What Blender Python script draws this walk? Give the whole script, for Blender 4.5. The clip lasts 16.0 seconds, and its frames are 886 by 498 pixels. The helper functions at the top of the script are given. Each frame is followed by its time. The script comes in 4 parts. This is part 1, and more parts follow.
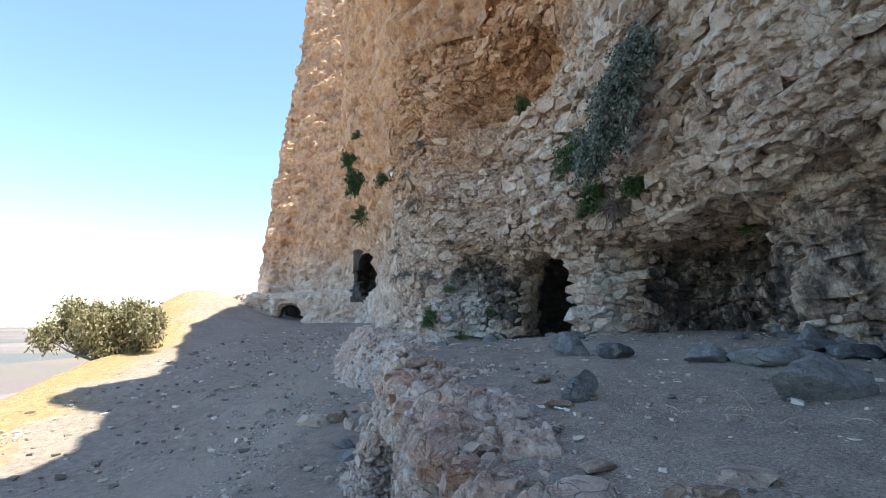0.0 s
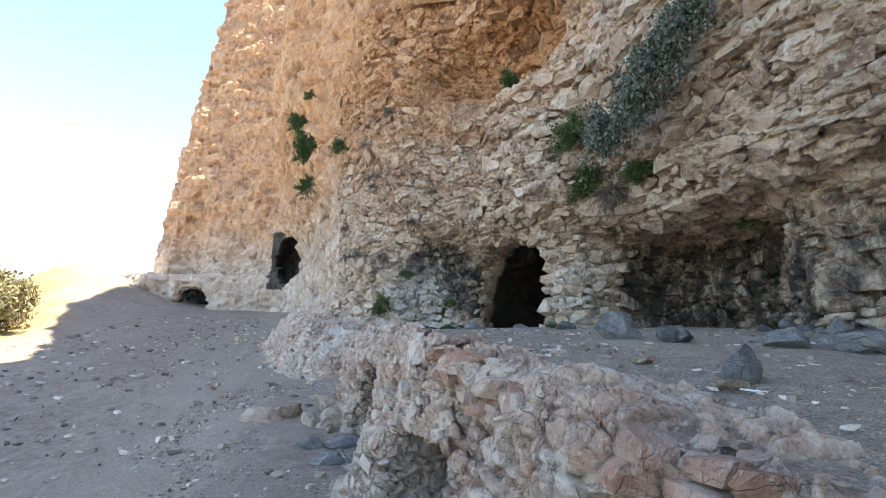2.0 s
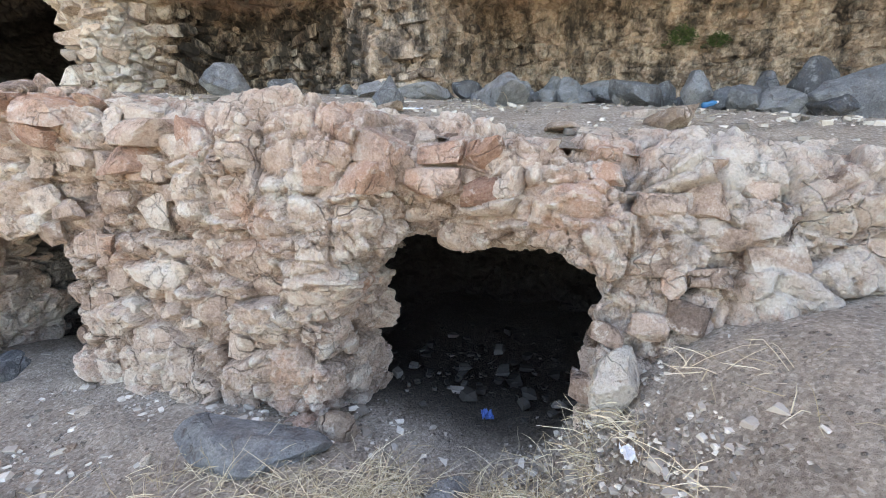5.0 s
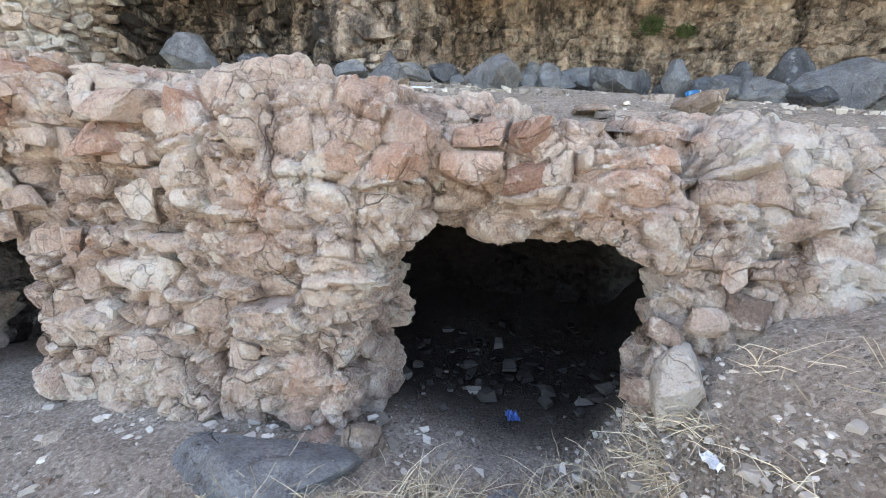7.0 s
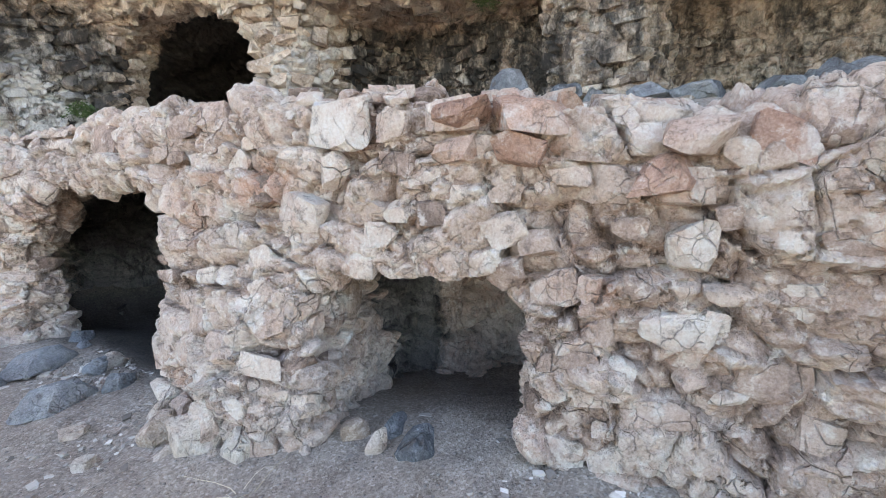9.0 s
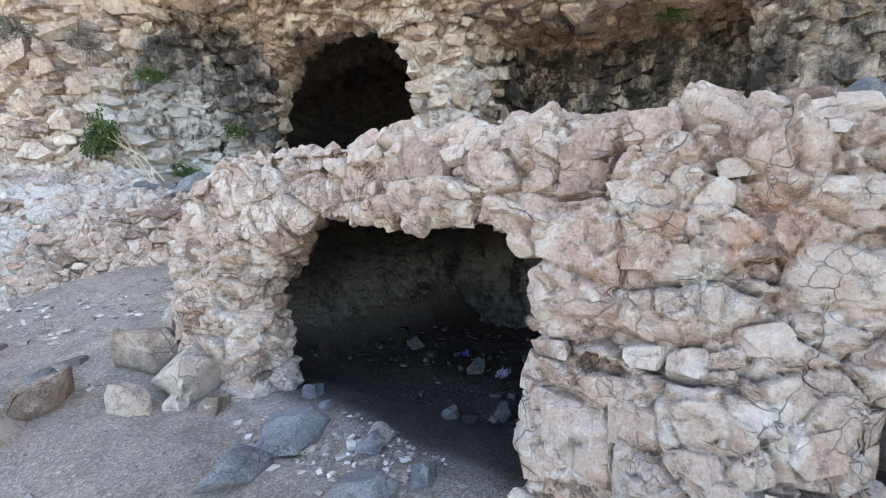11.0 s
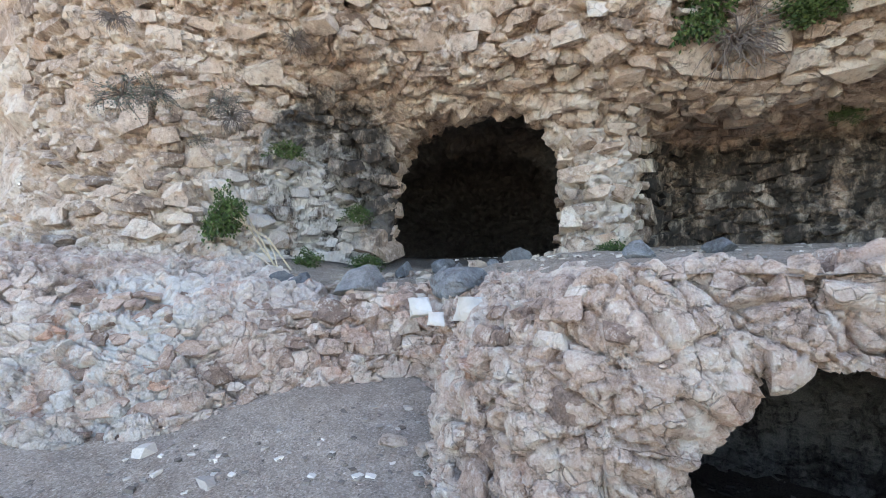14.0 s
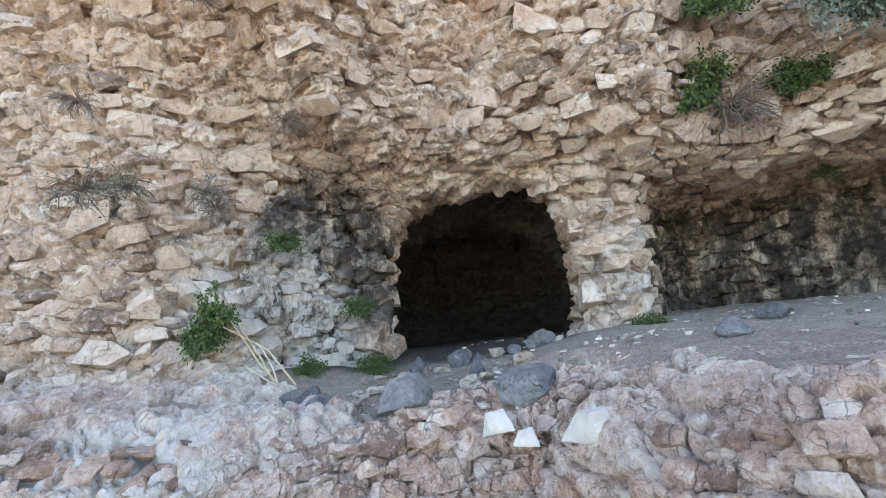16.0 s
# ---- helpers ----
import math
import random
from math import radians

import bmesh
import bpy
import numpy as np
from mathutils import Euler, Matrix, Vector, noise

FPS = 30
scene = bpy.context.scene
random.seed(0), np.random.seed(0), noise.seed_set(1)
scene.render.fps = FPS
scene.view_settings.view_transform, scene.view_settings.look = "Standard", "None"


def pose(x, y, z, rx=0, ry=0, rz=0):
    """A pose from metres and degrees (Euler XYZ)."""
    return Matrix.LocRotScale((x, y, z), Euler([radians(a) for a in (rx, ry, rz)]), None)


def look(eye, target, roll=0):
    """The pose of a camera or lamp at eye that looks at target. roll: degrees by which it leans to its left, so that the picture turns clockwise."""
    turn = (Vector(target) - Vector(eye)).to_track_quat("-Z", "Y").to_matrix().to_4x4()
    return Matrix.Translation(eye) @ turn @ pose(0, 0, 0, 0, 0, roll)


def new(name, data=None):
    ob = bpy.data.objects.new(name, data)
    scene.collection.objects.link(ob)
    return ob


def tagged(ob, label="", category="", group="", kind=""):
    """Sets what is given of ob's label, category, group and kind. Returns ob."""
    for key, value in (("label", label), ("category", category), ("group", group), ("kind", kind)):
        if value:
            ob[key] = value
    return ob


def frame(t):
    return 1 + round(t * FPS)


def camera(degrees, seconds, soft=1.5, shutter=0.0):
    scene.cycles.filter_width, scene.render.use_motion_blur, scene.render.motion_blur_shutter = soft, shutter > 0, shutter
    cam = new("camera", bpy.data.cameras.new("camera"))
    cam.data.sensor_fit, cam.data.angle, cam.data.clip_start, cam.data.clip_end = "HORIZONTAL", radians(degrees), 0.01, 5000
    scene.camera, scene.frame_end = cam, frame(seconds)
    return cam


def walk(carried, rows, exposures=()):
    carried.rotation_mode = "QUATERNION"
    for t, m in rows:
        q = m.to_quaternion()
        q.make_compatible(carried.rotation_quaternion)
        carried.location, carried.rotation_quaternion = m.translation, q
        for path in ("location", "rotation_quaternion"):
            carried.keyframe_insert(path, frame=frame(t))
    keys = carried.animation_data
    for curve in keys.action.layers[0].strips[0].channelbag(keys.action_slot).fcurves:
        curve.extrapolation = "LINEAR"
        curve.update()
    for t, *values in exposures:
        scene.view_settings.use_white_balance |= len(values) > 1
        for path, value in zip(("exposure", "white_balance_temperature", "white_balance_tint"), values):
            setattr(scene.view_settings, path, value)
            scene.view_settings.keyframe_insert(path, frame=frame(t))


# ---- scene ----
cam = camera(87.1, 16.0, 1.0)
METRES, EYE, TILT, LEAN, TURN = 12.5, 2.38, 8.9, 0.0, 0.0
ROWS = [
    (0.0, 0.0, 0.0, 0.0, 0.0, 0.0, 0.0),
    (0.5, -0.0257, 0.0146, -0.0111, -4.52, -0.31, -1.42),
    (1.0, -0.0551, 0.0434, -0.0261, -8.23, -0.65, -3.26),
    (1.5, -0.0878, 0.0766, -0.0376, -9.71, -0.12, -4.21),
    (2.0, -0.1186, 0.111, -0.0483, -11.12, 0.44, -4.29),
    (2.5, -0.139, 0.1393, -0.0647, -14.73, 1.32, -2.84),
    (3.0, -0.153, 0.154, -0.0768, -25.87, -0.48, -2.84),
    (3.5, -0.1483, 0.1696, -0.0898, -41.05, -6.75, -3.72),
    (4.0, -0.1553, 0.1709, -0.0932, -54.01, -11.88, -5.37),
    (4.5, -0.1654, 0.1711, -0.0934, -60.63, -16.29, -6.6),
    (7.0, -0.1605, 0.208, -0.1026, -70.58, -19.05, -8.63),
    (7.5, -0.1649, 0.2379, -0.1059, -69.17, -19.27, -7.58),
    (8.0, -0.1834, 0.2764, -0.1104, -65.93, -18.82, -7.02),
    (8.5, -0.1929, 0.3232, -0.12, -61.7, -18.3, -5.37),
    (9.0, -0.2009, 0.3617, -0.1229, -57.24, -17.06, -4.2),
    (9.5, -0.2137, 0.4054, -0.1209, -52.98, -15.73, -4.56),
    (10.0, -0.2172, 0.451, -0.1261, -48.18, -14.56, -3.87),
    (12.5, -0.2649, 0.6367, -0.1641, -56.75, -11.93, -7.19),
    (13.0, -0.2704, 0.6791, -0.1652, -56.0, -8.72, -7.7),
    (13.5, -0.286, 0.7167, -0.1582, -53.32, -5.81, -8.5),
    (14.0, -0.2927, 0.7526, -0.156, -51.83, -4.21, -7.03),
    (14.5, -0.2978, 0.7873, -0.1529, -50.75, -1.05, -4.81),
    (15.0, -0.3103, 0.8105, -0.1504, -51.72, 2.25, -3.34),
    (15.5, -0.3054, 0.8344, -0.1528, -55.29, 4.87, -2.65),
    (16.0, -0.2953, 0.8616, -0.1508, -59.42, 5.64, -2.25),
]
walk(cam, [(t, pose(0, 0, EYE, TILT, LEAN, TURN) @ pose(METRES * x, METRES * y, METRES * z, 90 + pitch, roll, yaw)) for t, x, y, z, yaw, pitch, roll in ROWS],
     exposures=[(0.0, 1.37, 6600, 5), (1.0, 1.95, 7200, 7), (2.0, 1.95, 7500, 9), (2.5, 1.7, 7800, 10), (3.0, 2.12, 9100, 14), (3.5, 2.7, 9700, 16), (4.7, 2.85, 9600, 16), (7.0, 2.85, 9200, 16), (10.0, 2.75, 8200, 14), (12.5, 2.85, 8000, 13), (13.5, 2.67, 7900, 13), (15.0, 2.57, 7900, 14), (16.0, 2.67, 7900, 13)])

# ---- world, sun ----
world = bpy.data.worlds.new("sky_world")
scene.world = world
world.use_nodes = True
SUN_ELEV, SUN_AZ = 70.5, 101.0          # azimuth clockwise from +y: the sun stands behind the cliff
wn = world.node_tree.nodes
sky = wn.new("ShaderNodeTexSky")
sky.sky_type = "NISHITA"
sky.sun_disc = False
sky.sun_elevation, sky.sun_rotation = radians(SUN_ELEV), radians(SUN_AZ)
sky.altitude, sky.air_density, sky.dust_density, sky.ozone_density = 200, 1.0, 0.3, 3.0
world.node_tree.links.new(sky.outputs[0], wn["Background"].inputs[0])
wn["Background"].inputs[1].default_value = 0.15
sun_ob = new("sun", bpy.data.lights.new("sun", "SUN"))
sun_ob.data.energy, sun_ob.data.angle, sun_ob.data.color = 4.6, radians(0.5), (1.0, 0.93, 0.82)
sun_from = Vector((math.sin(radians(SUN_AZ)) * math.cos(radians(SUN_ELEV)), math.cos(radians(SUN_AZ)) * math.cos(radians(SUN_ELEV)), math.sin(radians(SUN_ELEV))))
sun_ob.matrix_world = look((0, 0, 60), Vector((0, 0, 60)) - sun_from)


# ---- materials ----
def nodes_of(name, rough=0.9):
    m = bpy.data.materials.new(name)
    m.use_nodes = True
    n, l = m.node_tree.nodes, m.node_tree.links
    b = n["Principled BSDF"]
    b.inputs["Roughness"].default_value = rough
    b.inputs["Specular IOR Level"].default_value = 0.25
    return m, n, l, b


def noise_node(n, l, vec, scale, detail=6, rough=0.6, stretch=None):
    t = n.new("ShaderNodeTexNoise")
    t.inputs["Scale"].default_value, t.inputs["Detail"].default_value, t.inputs["Roughness"].default_value = scale, detail, rough
    if stretch:
        mp = n.new("ShaderNodeMapping")
        mp.inputs["Scale"].default_value = stretch
        l.new(vec, mp.inputs["Vector"])
        vec = mp.outputs[0]
    l.new(vec, t.inputs["Vector"])
    return t.outputs["Fac"]


def ramp(n, l, fac, stops):
    r = n.new("ShaderNodeValToRGB")
    e = r.color_ramp.elements
    while len(e) < len(stops):
        e.new(0.5)
    for el, (p, c) in zip(e, stops):
        el.position, el.color = p, (*c, 1) if len(c) == 3 else c
    l.new(fac, r.inputs[0])
    return r.outputs[0]


def mix(n, l, fac, a, b, kind="MIX"):
    m = n.new("ShaderNodeMix")
    m.data_type, m.blend_type = "RGBA", kind
    for sock, v in ((m.inputs[0], fac), (m.inputs[6], a), (m.inputs[7], b)):
        if isinstance(v, (int, float)):
            sock.default_value = v
        elif isinstance(v, tuple):
            sock.default_value = (*v, 1)
        else:
            l.new(v, sock)
    return m.outputs[2]


def maths(n, l, op, a, b=0.0, clamp=False):
    m = n.new("ShaderNodeMath")
    m.operation, m.use_clamp = op, clamp
    for sock, v in zip(m.inputs, (a, b)):
        if isinstance(v, (int, float)):
            sock.default_value = v
        else:
            l.new(v, sock)
    return m.outputs[0]


def bump(n, l, b, height, strength=0.5, distance=0.02, after=None):
    u = n.new("ShaderNodeBump")
    u.inputs["Strength"].default_value, u.inputs["Distance"].default_value = strength, distance
    l.new(height, u.inputs["Height"])
    if after:
        l.new(after, u.inputs["Normal"])
    l.new(u.outputs[0], b.inputs["Normal"])
    return u.outputs[0]


def step_range(n, l, fac, lo, hi):
    r = n.new("ShaderNodeMapRange")
    r.interpolation_type = "SMOOTHSTEP"
    r.inputs[1].default_value, r.inputs[2].default_value = lo, hi
    l.new(fac, r.inputs[0])
    return r.outputs[0]


def attribute(n, name):
    a = n.new("ShaderNodeAttribute")
    a.attribute_name = name
    return a.outputs["Fac"]


def rock_material(name, stops, crust, pale, source="tone", soot_shaded=True, ochre=False):
    """Limestone: block tones, pale lime patches, orange iron stains, fire-blackening beside the cave, painted shade
    inside the caves.
    """
    m, n, l, b = nodes_of(name, 0.88)
    geo = n.new("ShaderNodeNewGeometry").outputs["Position"]
    if source == "object":
        tone = n.new("ShaderNodeObjectInfo").outputs["Random"]
    elif source == "island":
        tone = n.new("ShaderNodeNewGeometry").outputs["Random Per Island"]
    else:
        tone = attribute(n, "tone")
    big = noise_node(n, l, geo, 0.9, 5, 0.6)
    fine = noise_node(n, l, geo, 11.0, 9, 0.72)
    grain = noise_node(n, l, geo, 70.0, 6, 0.75)
    mid = noise_node(n, l, geo, 3.2, 8, 0.68)
    stain = noise_node(n, l, geo, 1.7, 6, 0.6)
    chalk = noise_node(n, l, geo, 2.4, 7, 0.62)

    def wobbled(amount, scale):
        """The position shaken by noise, so that no crack runs straight."""
        jog = n.new("ShaderNodeTexNoise")
        jog.inputs["Scale"].default_value, jog.inputs["Detail"].default_value = scale, 5
        l.new(geo, jog.inputs["Vector"])
        amp = n.new("ShaderNodeVectorMath")
        amp.operation = "SCALE"
        amp.inputs["Scale"].default_value = amount
        l.new(jog.outputs["Color"], amp.inputs[0])
        add = n.new("ShaderNodeVectorMath")
        l.new(geo, add.inputs[0])
        l.new(amp.outputs[0], add.inputs[1])
        return add.outputs[0]

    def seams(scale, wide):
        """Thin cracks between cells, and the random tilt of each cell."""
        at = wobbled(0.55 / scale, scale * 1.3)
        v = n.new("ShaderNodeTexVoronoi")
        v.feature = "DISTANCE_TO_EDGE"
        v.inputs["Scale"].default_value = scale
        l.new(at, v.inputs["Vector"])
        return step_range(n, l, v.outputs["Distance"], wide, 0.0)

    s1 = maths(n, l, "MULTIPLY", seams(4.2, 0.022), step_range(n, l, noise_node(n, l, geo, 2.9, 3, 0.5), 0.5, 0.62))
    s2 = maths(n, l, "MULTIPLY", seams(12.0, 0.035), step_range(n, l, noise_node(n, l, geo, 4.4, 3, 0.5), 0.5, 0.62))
    ridge = n.new("ShaderNodeTexNoise")
    ridge.noise_type = "RIDGED_MULTIFRACTAL"
    ridge.inputs["Scale"].default_value, ridge.inputs["Detail"].default_value, ridge.inputs["Roughness"].default_value = 3.4, 7, 0.55
    l.new(wobbled(0.12, 4.0), ridge.inputs["Vector"])
    rid = ridge.outputs["Fac"]
    t = maths(n, l, "ADD", maths(n, l, "MULTIPLY", tone, 0.8), maths(n, l, "MULTIPLY", maths(n, l, "SUBTRACT", mid, 0.44), 1.15))
    t = maths(n, l, "ADD", t, maths(n, l, "MULTIPLY", maths(n, l, "SUBTRACT", fine, 0.5), 0.75))
    col = ramp(n, l, t, stops)
    col = mix(n, l, maths(n, l, "MULTIPLY", maths(n, l, "MULTIPLY", step_range(n, l, stain, 0.5, 0.68), step_range(n, l, tone, 0.25, 0.75)), 0.75), col, crust)
    col = mix(n, l, maths(n, l, "MULTIPLY", step_range(n, l, chalk, 0.6, 0.68), 0.75), col, pale)
    col = mix(n, l, maths(n, l, "MULTIPLY", step_range(n, l, fine, 0.54, 0.64), 0.6), col, pale)
    col = mix(n, l, maths(n, l, "MULTIPLY", step_range(n, l, fine, 0.47, 0.33), 0.6), col, (0.16, 0.125, 0.105))
    col = mix(n, l, maths(n, l, "MULTIPLY", step_range(n, l, big, 0.56, 0.7), 0.35), col, (0.33, 0.3, 0.285))
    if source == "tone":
        # paler towards convex edges
        convex = step_range(n, l, n.new("ShaderNodeNewGeometry").outputs["Pointiness"], 0.52, 0.6)
        col = mix(n, l, maths(n, l, "MULTIPLY", convex, 0.45), col, pale)
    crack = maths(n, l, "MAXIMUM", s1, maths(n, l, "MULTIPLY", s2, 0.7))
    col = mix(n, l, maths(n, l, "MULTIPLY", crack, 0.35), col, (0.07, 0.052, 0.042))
    if ochre:
        up = n.new("ShaderNodeSeparateXYZ")
        l.new(geo, up.inputs[0])
        zone = step_range(n, l, maths(n, l, "ADD", maths(n, l, "ADD", up.outputs[2], maths(n, l, "MULTIPLY", big, 5.0)), maths(n, l, "MINIMUM", maths(n, l, "MULTIPLY", maths(n, l, "SUBTRACT", up.outputs[1], 11.0), 0.6), 0.9)), 8.8, 12.4)
        col = mix(n, l, maths(n, l, "MULTIPLY", zone, 0.75), col, (1.0, 0.68, 0.43), "MULTIPLY")
    if soot_shaded:
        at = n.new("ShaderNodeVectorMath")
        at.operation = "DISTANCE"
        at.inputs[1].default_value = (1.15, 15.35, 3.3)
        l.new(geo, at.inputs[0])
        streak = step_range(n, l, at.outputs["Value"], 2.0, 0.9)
        # blackened streak beside the cave, joined with cave shade painted as dark colour
        soot_shade = step_range(n, l, maths(n, l, "ADD", maths(n, l, "MAXIMUM", attribute(n, "soot_shade"), maths(n, l, "MULTIPLY", streak, 0.7)), maths(n, l, "MULTIPLY", maths(n, l, "SUBTRACT", noise_node(n, l, geo, 2.6, 8, 0.75, (1, 1, 0.45)), 0.5), 1.5)), 0.35, 0.75)
        col = mix(n, l, maths(n, l, "MULTIPLY", soot_shade, 0.95), col, (0.035, 0.034, 0.033))
        by = n.new("ShaderNodeVectorMath")
        by.operation = "DISTANCE"
        by.inputs[1].default_value = (0.5, 15.9, 2.3)
        l.new(geo, by.inputs[0])
        crusted = step_range(n, l, by.outputs["Value"], 1.7, 0.7)
        lime = maths(n, l, "MULTIPLY", maths(n, l, "MAXIMUM", attribute(n, "lime"), crusted), step_range(n, l, noise_node(n, l, geo, 3.4, 8, 0.75, (1, 1, 0.35)), 0.38, 0.54))
        col = mix(n, l, maths(n, l, "MULTIPLY", lime, 0.85), col, (0.72, 0.69, 0.64))
    speck = mix(n, l, 0.85, col, ramp(n, l, grain, [(0.32, (0.2, 0.2, 0.2)), (0.68, (0.8, 0.8, 0.8))]), "SOFT_LIGHT")
    l.new(speck, b.inputs["Base Color"])
    h = maths(n, l, "ADD", maths(n, l, "MULTIPLY", fine, 1.2), maths(n, l, "MULTIPLY", grain, 0.28))
    h = maths(n, l, "ADD", h, maths(n, l, "MULTIPLY", rid, 0.5))
    h = maths(n, l, "SUBTRACT", h, maths(n, l, "MULTIPLY", crack, 0.9))
    bump(n, l, b, h, 1.0, 0.06)
    return m


FRONT = [(0.05, (0.27, 0.19, 0.15)), (0.22, (0.47, 0.335, 0.265)), (0.4, (0.61, 0.455, 0.365)), (0.58, (0.69, 0.535, 0.435)), (0.74, (0.76, 0.625, 0.52)), (0.9, (0.82, 0.725, 0.625))]
CLIFF = [(0.05, (0.25, 0.185, 0.145)), (0.22, (0.47, 0.355, 0.275)), (0.42, (0.62, 0.485, 0.38)), (0.6, (0.7, 0.57, 0.455)), (0.76, (0.76, 0.645, 0.53)), (0.92, (0.83, 0.755, 0.655))]
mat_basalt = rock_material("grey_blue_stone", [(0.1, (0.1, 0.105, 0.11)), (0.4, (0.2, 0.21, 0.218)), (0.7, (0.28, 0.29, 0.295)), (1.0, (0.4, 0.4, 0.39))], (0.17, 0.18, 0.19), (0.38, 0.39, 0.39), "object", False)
PINK, CREAM = ((0.6, 0.315, 0.21), (0.86, 0.79, 0.7)), ((0.56, 0.36, 0.25), (0.82, 0.75, 0.65))
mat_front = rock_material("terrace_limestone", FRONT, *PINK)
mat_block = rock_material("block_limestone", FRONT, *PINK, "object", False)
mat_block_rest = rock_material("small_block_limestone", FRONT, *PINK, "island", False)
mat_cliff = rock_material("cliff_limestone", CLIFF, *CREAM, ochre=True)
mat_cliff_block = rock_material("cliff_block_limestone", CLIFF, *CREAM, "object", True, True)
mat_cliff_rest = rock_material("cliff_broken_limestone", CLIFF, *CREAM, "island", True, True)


def soil_material():
    m, n, l, b = nodes_of("dark_soil", 0.95)
    geo = n.new("ShaderNodeNewGeometry").outputs["Position"]
    big = noise_node(n, l, geo, 0.55, 6, 0.6)
    mid = noise_node(n, l, geo, 5.0, 8, 0.7)
    fine = noise_node(n, l, geo, 55.0, 6, 0.75)
    col = ramp(n, l, big, [(0.35, (0.39, 0.31, 0.245)), (0.55, (0.53, 0.445, 0.365)), (0.7, (0.68, 0.585, 0.49))])
    col = mix(n, l, 0.6, col, ramp(n, l, mid, [(0.32, (0.17, 0.135, 0.107)), (0.62, (0.6, 0.51, 0.43))]))
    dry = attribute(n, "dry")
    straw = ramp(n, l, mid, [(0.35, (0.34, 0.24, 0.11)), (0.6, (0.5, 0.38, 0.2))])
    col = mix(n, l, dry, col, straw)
    plots = n.new("ShaderNodeTexVoronoi")
    plots.inputs["Scale"].default_value = 0.006
    l.new(geo, plots.inputs["Vector"])
    tint = n.new("ShaderNodeSeparateColor")
    l.new(plots.outputs["Color"], tint.inputs[0])
    fields = ramp(n, l, tint.outputs[0], [(0.1, (0.19, 0.155, 0.145)), (0.4, (0.22, 0.175, 0.14)), (0.6, (0.13, 0.14, 0.14)), (0.9, (0.25, 0.21, 0.19))])
    col = mix(n, l, attribute(n, "field"), col, fields)
    path = attribute(n, "path")
    col = mix(n, l, maths(n, l, "MULTIPLY", path, 0.85), col, (0.56, 0.48, 0.4))
    v = n.new("ShaderNodeTexVoronoi")
    v.inputs["Scale"].default_value = 26.0
    l.new(geo, v.inputs["Vector"])
    chip = step_range(n, l, v.outputs["Distance"], 0.3, 0.2)
    pick = n.new("ShaderNodeSeparateColor")
    l.new(v.outputs["Color"], pick.inputs[0])
    chip = maths(n, l, "MULTIPLY", chip, step_range(n, l, pick.outputs[0], 0.55, 0.6))
    col = mix(n, l, chip, col, mix(n, l, pick.outputs[1], (0.22, 0.2, 0.18), (0.55, 0.5, 0.44)))
    v2 = n.new("ShaderNodeTexVoronoi")
    v2.inputs["Scale"].default_value = 75.0
    l.new(geo, v2.inputs["Vector"])
    pick2 = n.new("ShaderNodeSeparateColor")
    l.new(v2.outputs["Color"], pick2.inputs[0])
    grit = ramp(n, l, pick2.outputs[0], [(0.1, (0.1, 0.082, 0.068)), (0.6, (0.36, 0.305, 0.255)), (0.85, (0.45, 0.39, 0.33)), (0.97, (0.7, 0.64, 0.56))])
    col = mix(n, l, maths(n, l, "MULTIPLY", maths(n, l, "SUBTRACT", 1.0, dry, True), 0.38), col, grit)
    # cave floor shade mixed into the soil colour
    col = mix(n, l, maths(n, l, "MULTIPLY", attribute(n, "cave_shade"), 0.8), col, (0.03, 0.027, 0.025))
    col = mix(n, l, 0.7, col, ramp(n, l, fine, [(0.35, (0.2, 0.2, 0.2)), (0.7, (0.8, 0.8, 0.8))]), "SOFT_LIGHT")
    l.new(col, b.inputs["Base Color"])
    h = maths(n, l, "ADD", maths(n, l, "ADD", mid, maths(n, l, "MULTIPLY", fine, 0.4)), maths(n, l, "ADD", maths(n, l, "MULTIPLY", chip, 0.5), maths(n, l, "MULTIPLY", pick2.outputs[1], 0.35)))
    bump(n, l, b, h, 1.0, 0.05)
    return m


mat_soil = soil_material()


def plain_material(name, a, c, scale=20.0, rough=0.9, strength=0.5):
    m, n, l, b = nodes_of(name, rough)
    geo = n.new("ShaderNodeNewGeometry").outputs["Position"]
    rnd = n.new("ShaderNodeObjectInfo").outputs["Random"]
    f = noise_node(n, l, geo, scale, 7, 0.7)
    f2 = noise_node(n, l, geo, scale * 0.2, 4, 0.6)
    k = maths(n, l, "ADD", maths(n, l, "MULTIPLY", f, 0.6), maths(n, l, "MULTIPLY", maths(n, l, "ADD", f2, rnd), 0.3))
    l.new(ramp(n, l, k, [(0.35, a), (0.75, c)]), b.inputs["Base Color"])
    bump(n, l, b, f, strength, 0.02)
    return m


mat_pale = plain_material("pale_limestone_chip", (0.36, 0.31, 0.26), (0.66, 0.6, 0.53), 16.0)


# ---- shapes: fields, nets and relief ----
def hashed(i, j, k, seed):
    """Three random numbers 0..1 for each lattice cell."""
    a = (i.astype(np.int64) * 73856093) ^ (j.astype(np.int64) * 19349663) ^ (k.astype(np.int64) * 83492791) ^ (seed * 2654435761)
    a = a & 0xFFFFFFFF
    a = ((a ^ (a >> 15)) * 2246822519) & 0xFFFFFFFF
    a = ((a ^ (a >> 13)) * 3266489917) & 0xFFFFFFFF
    a = a ^ (a >> 16)
    return (a & 0x3FF) / 1023.0, ((a >> 10) & 0x3FF) / 1023.0, ((a >> 20) & 0x3FF) / 1023.0


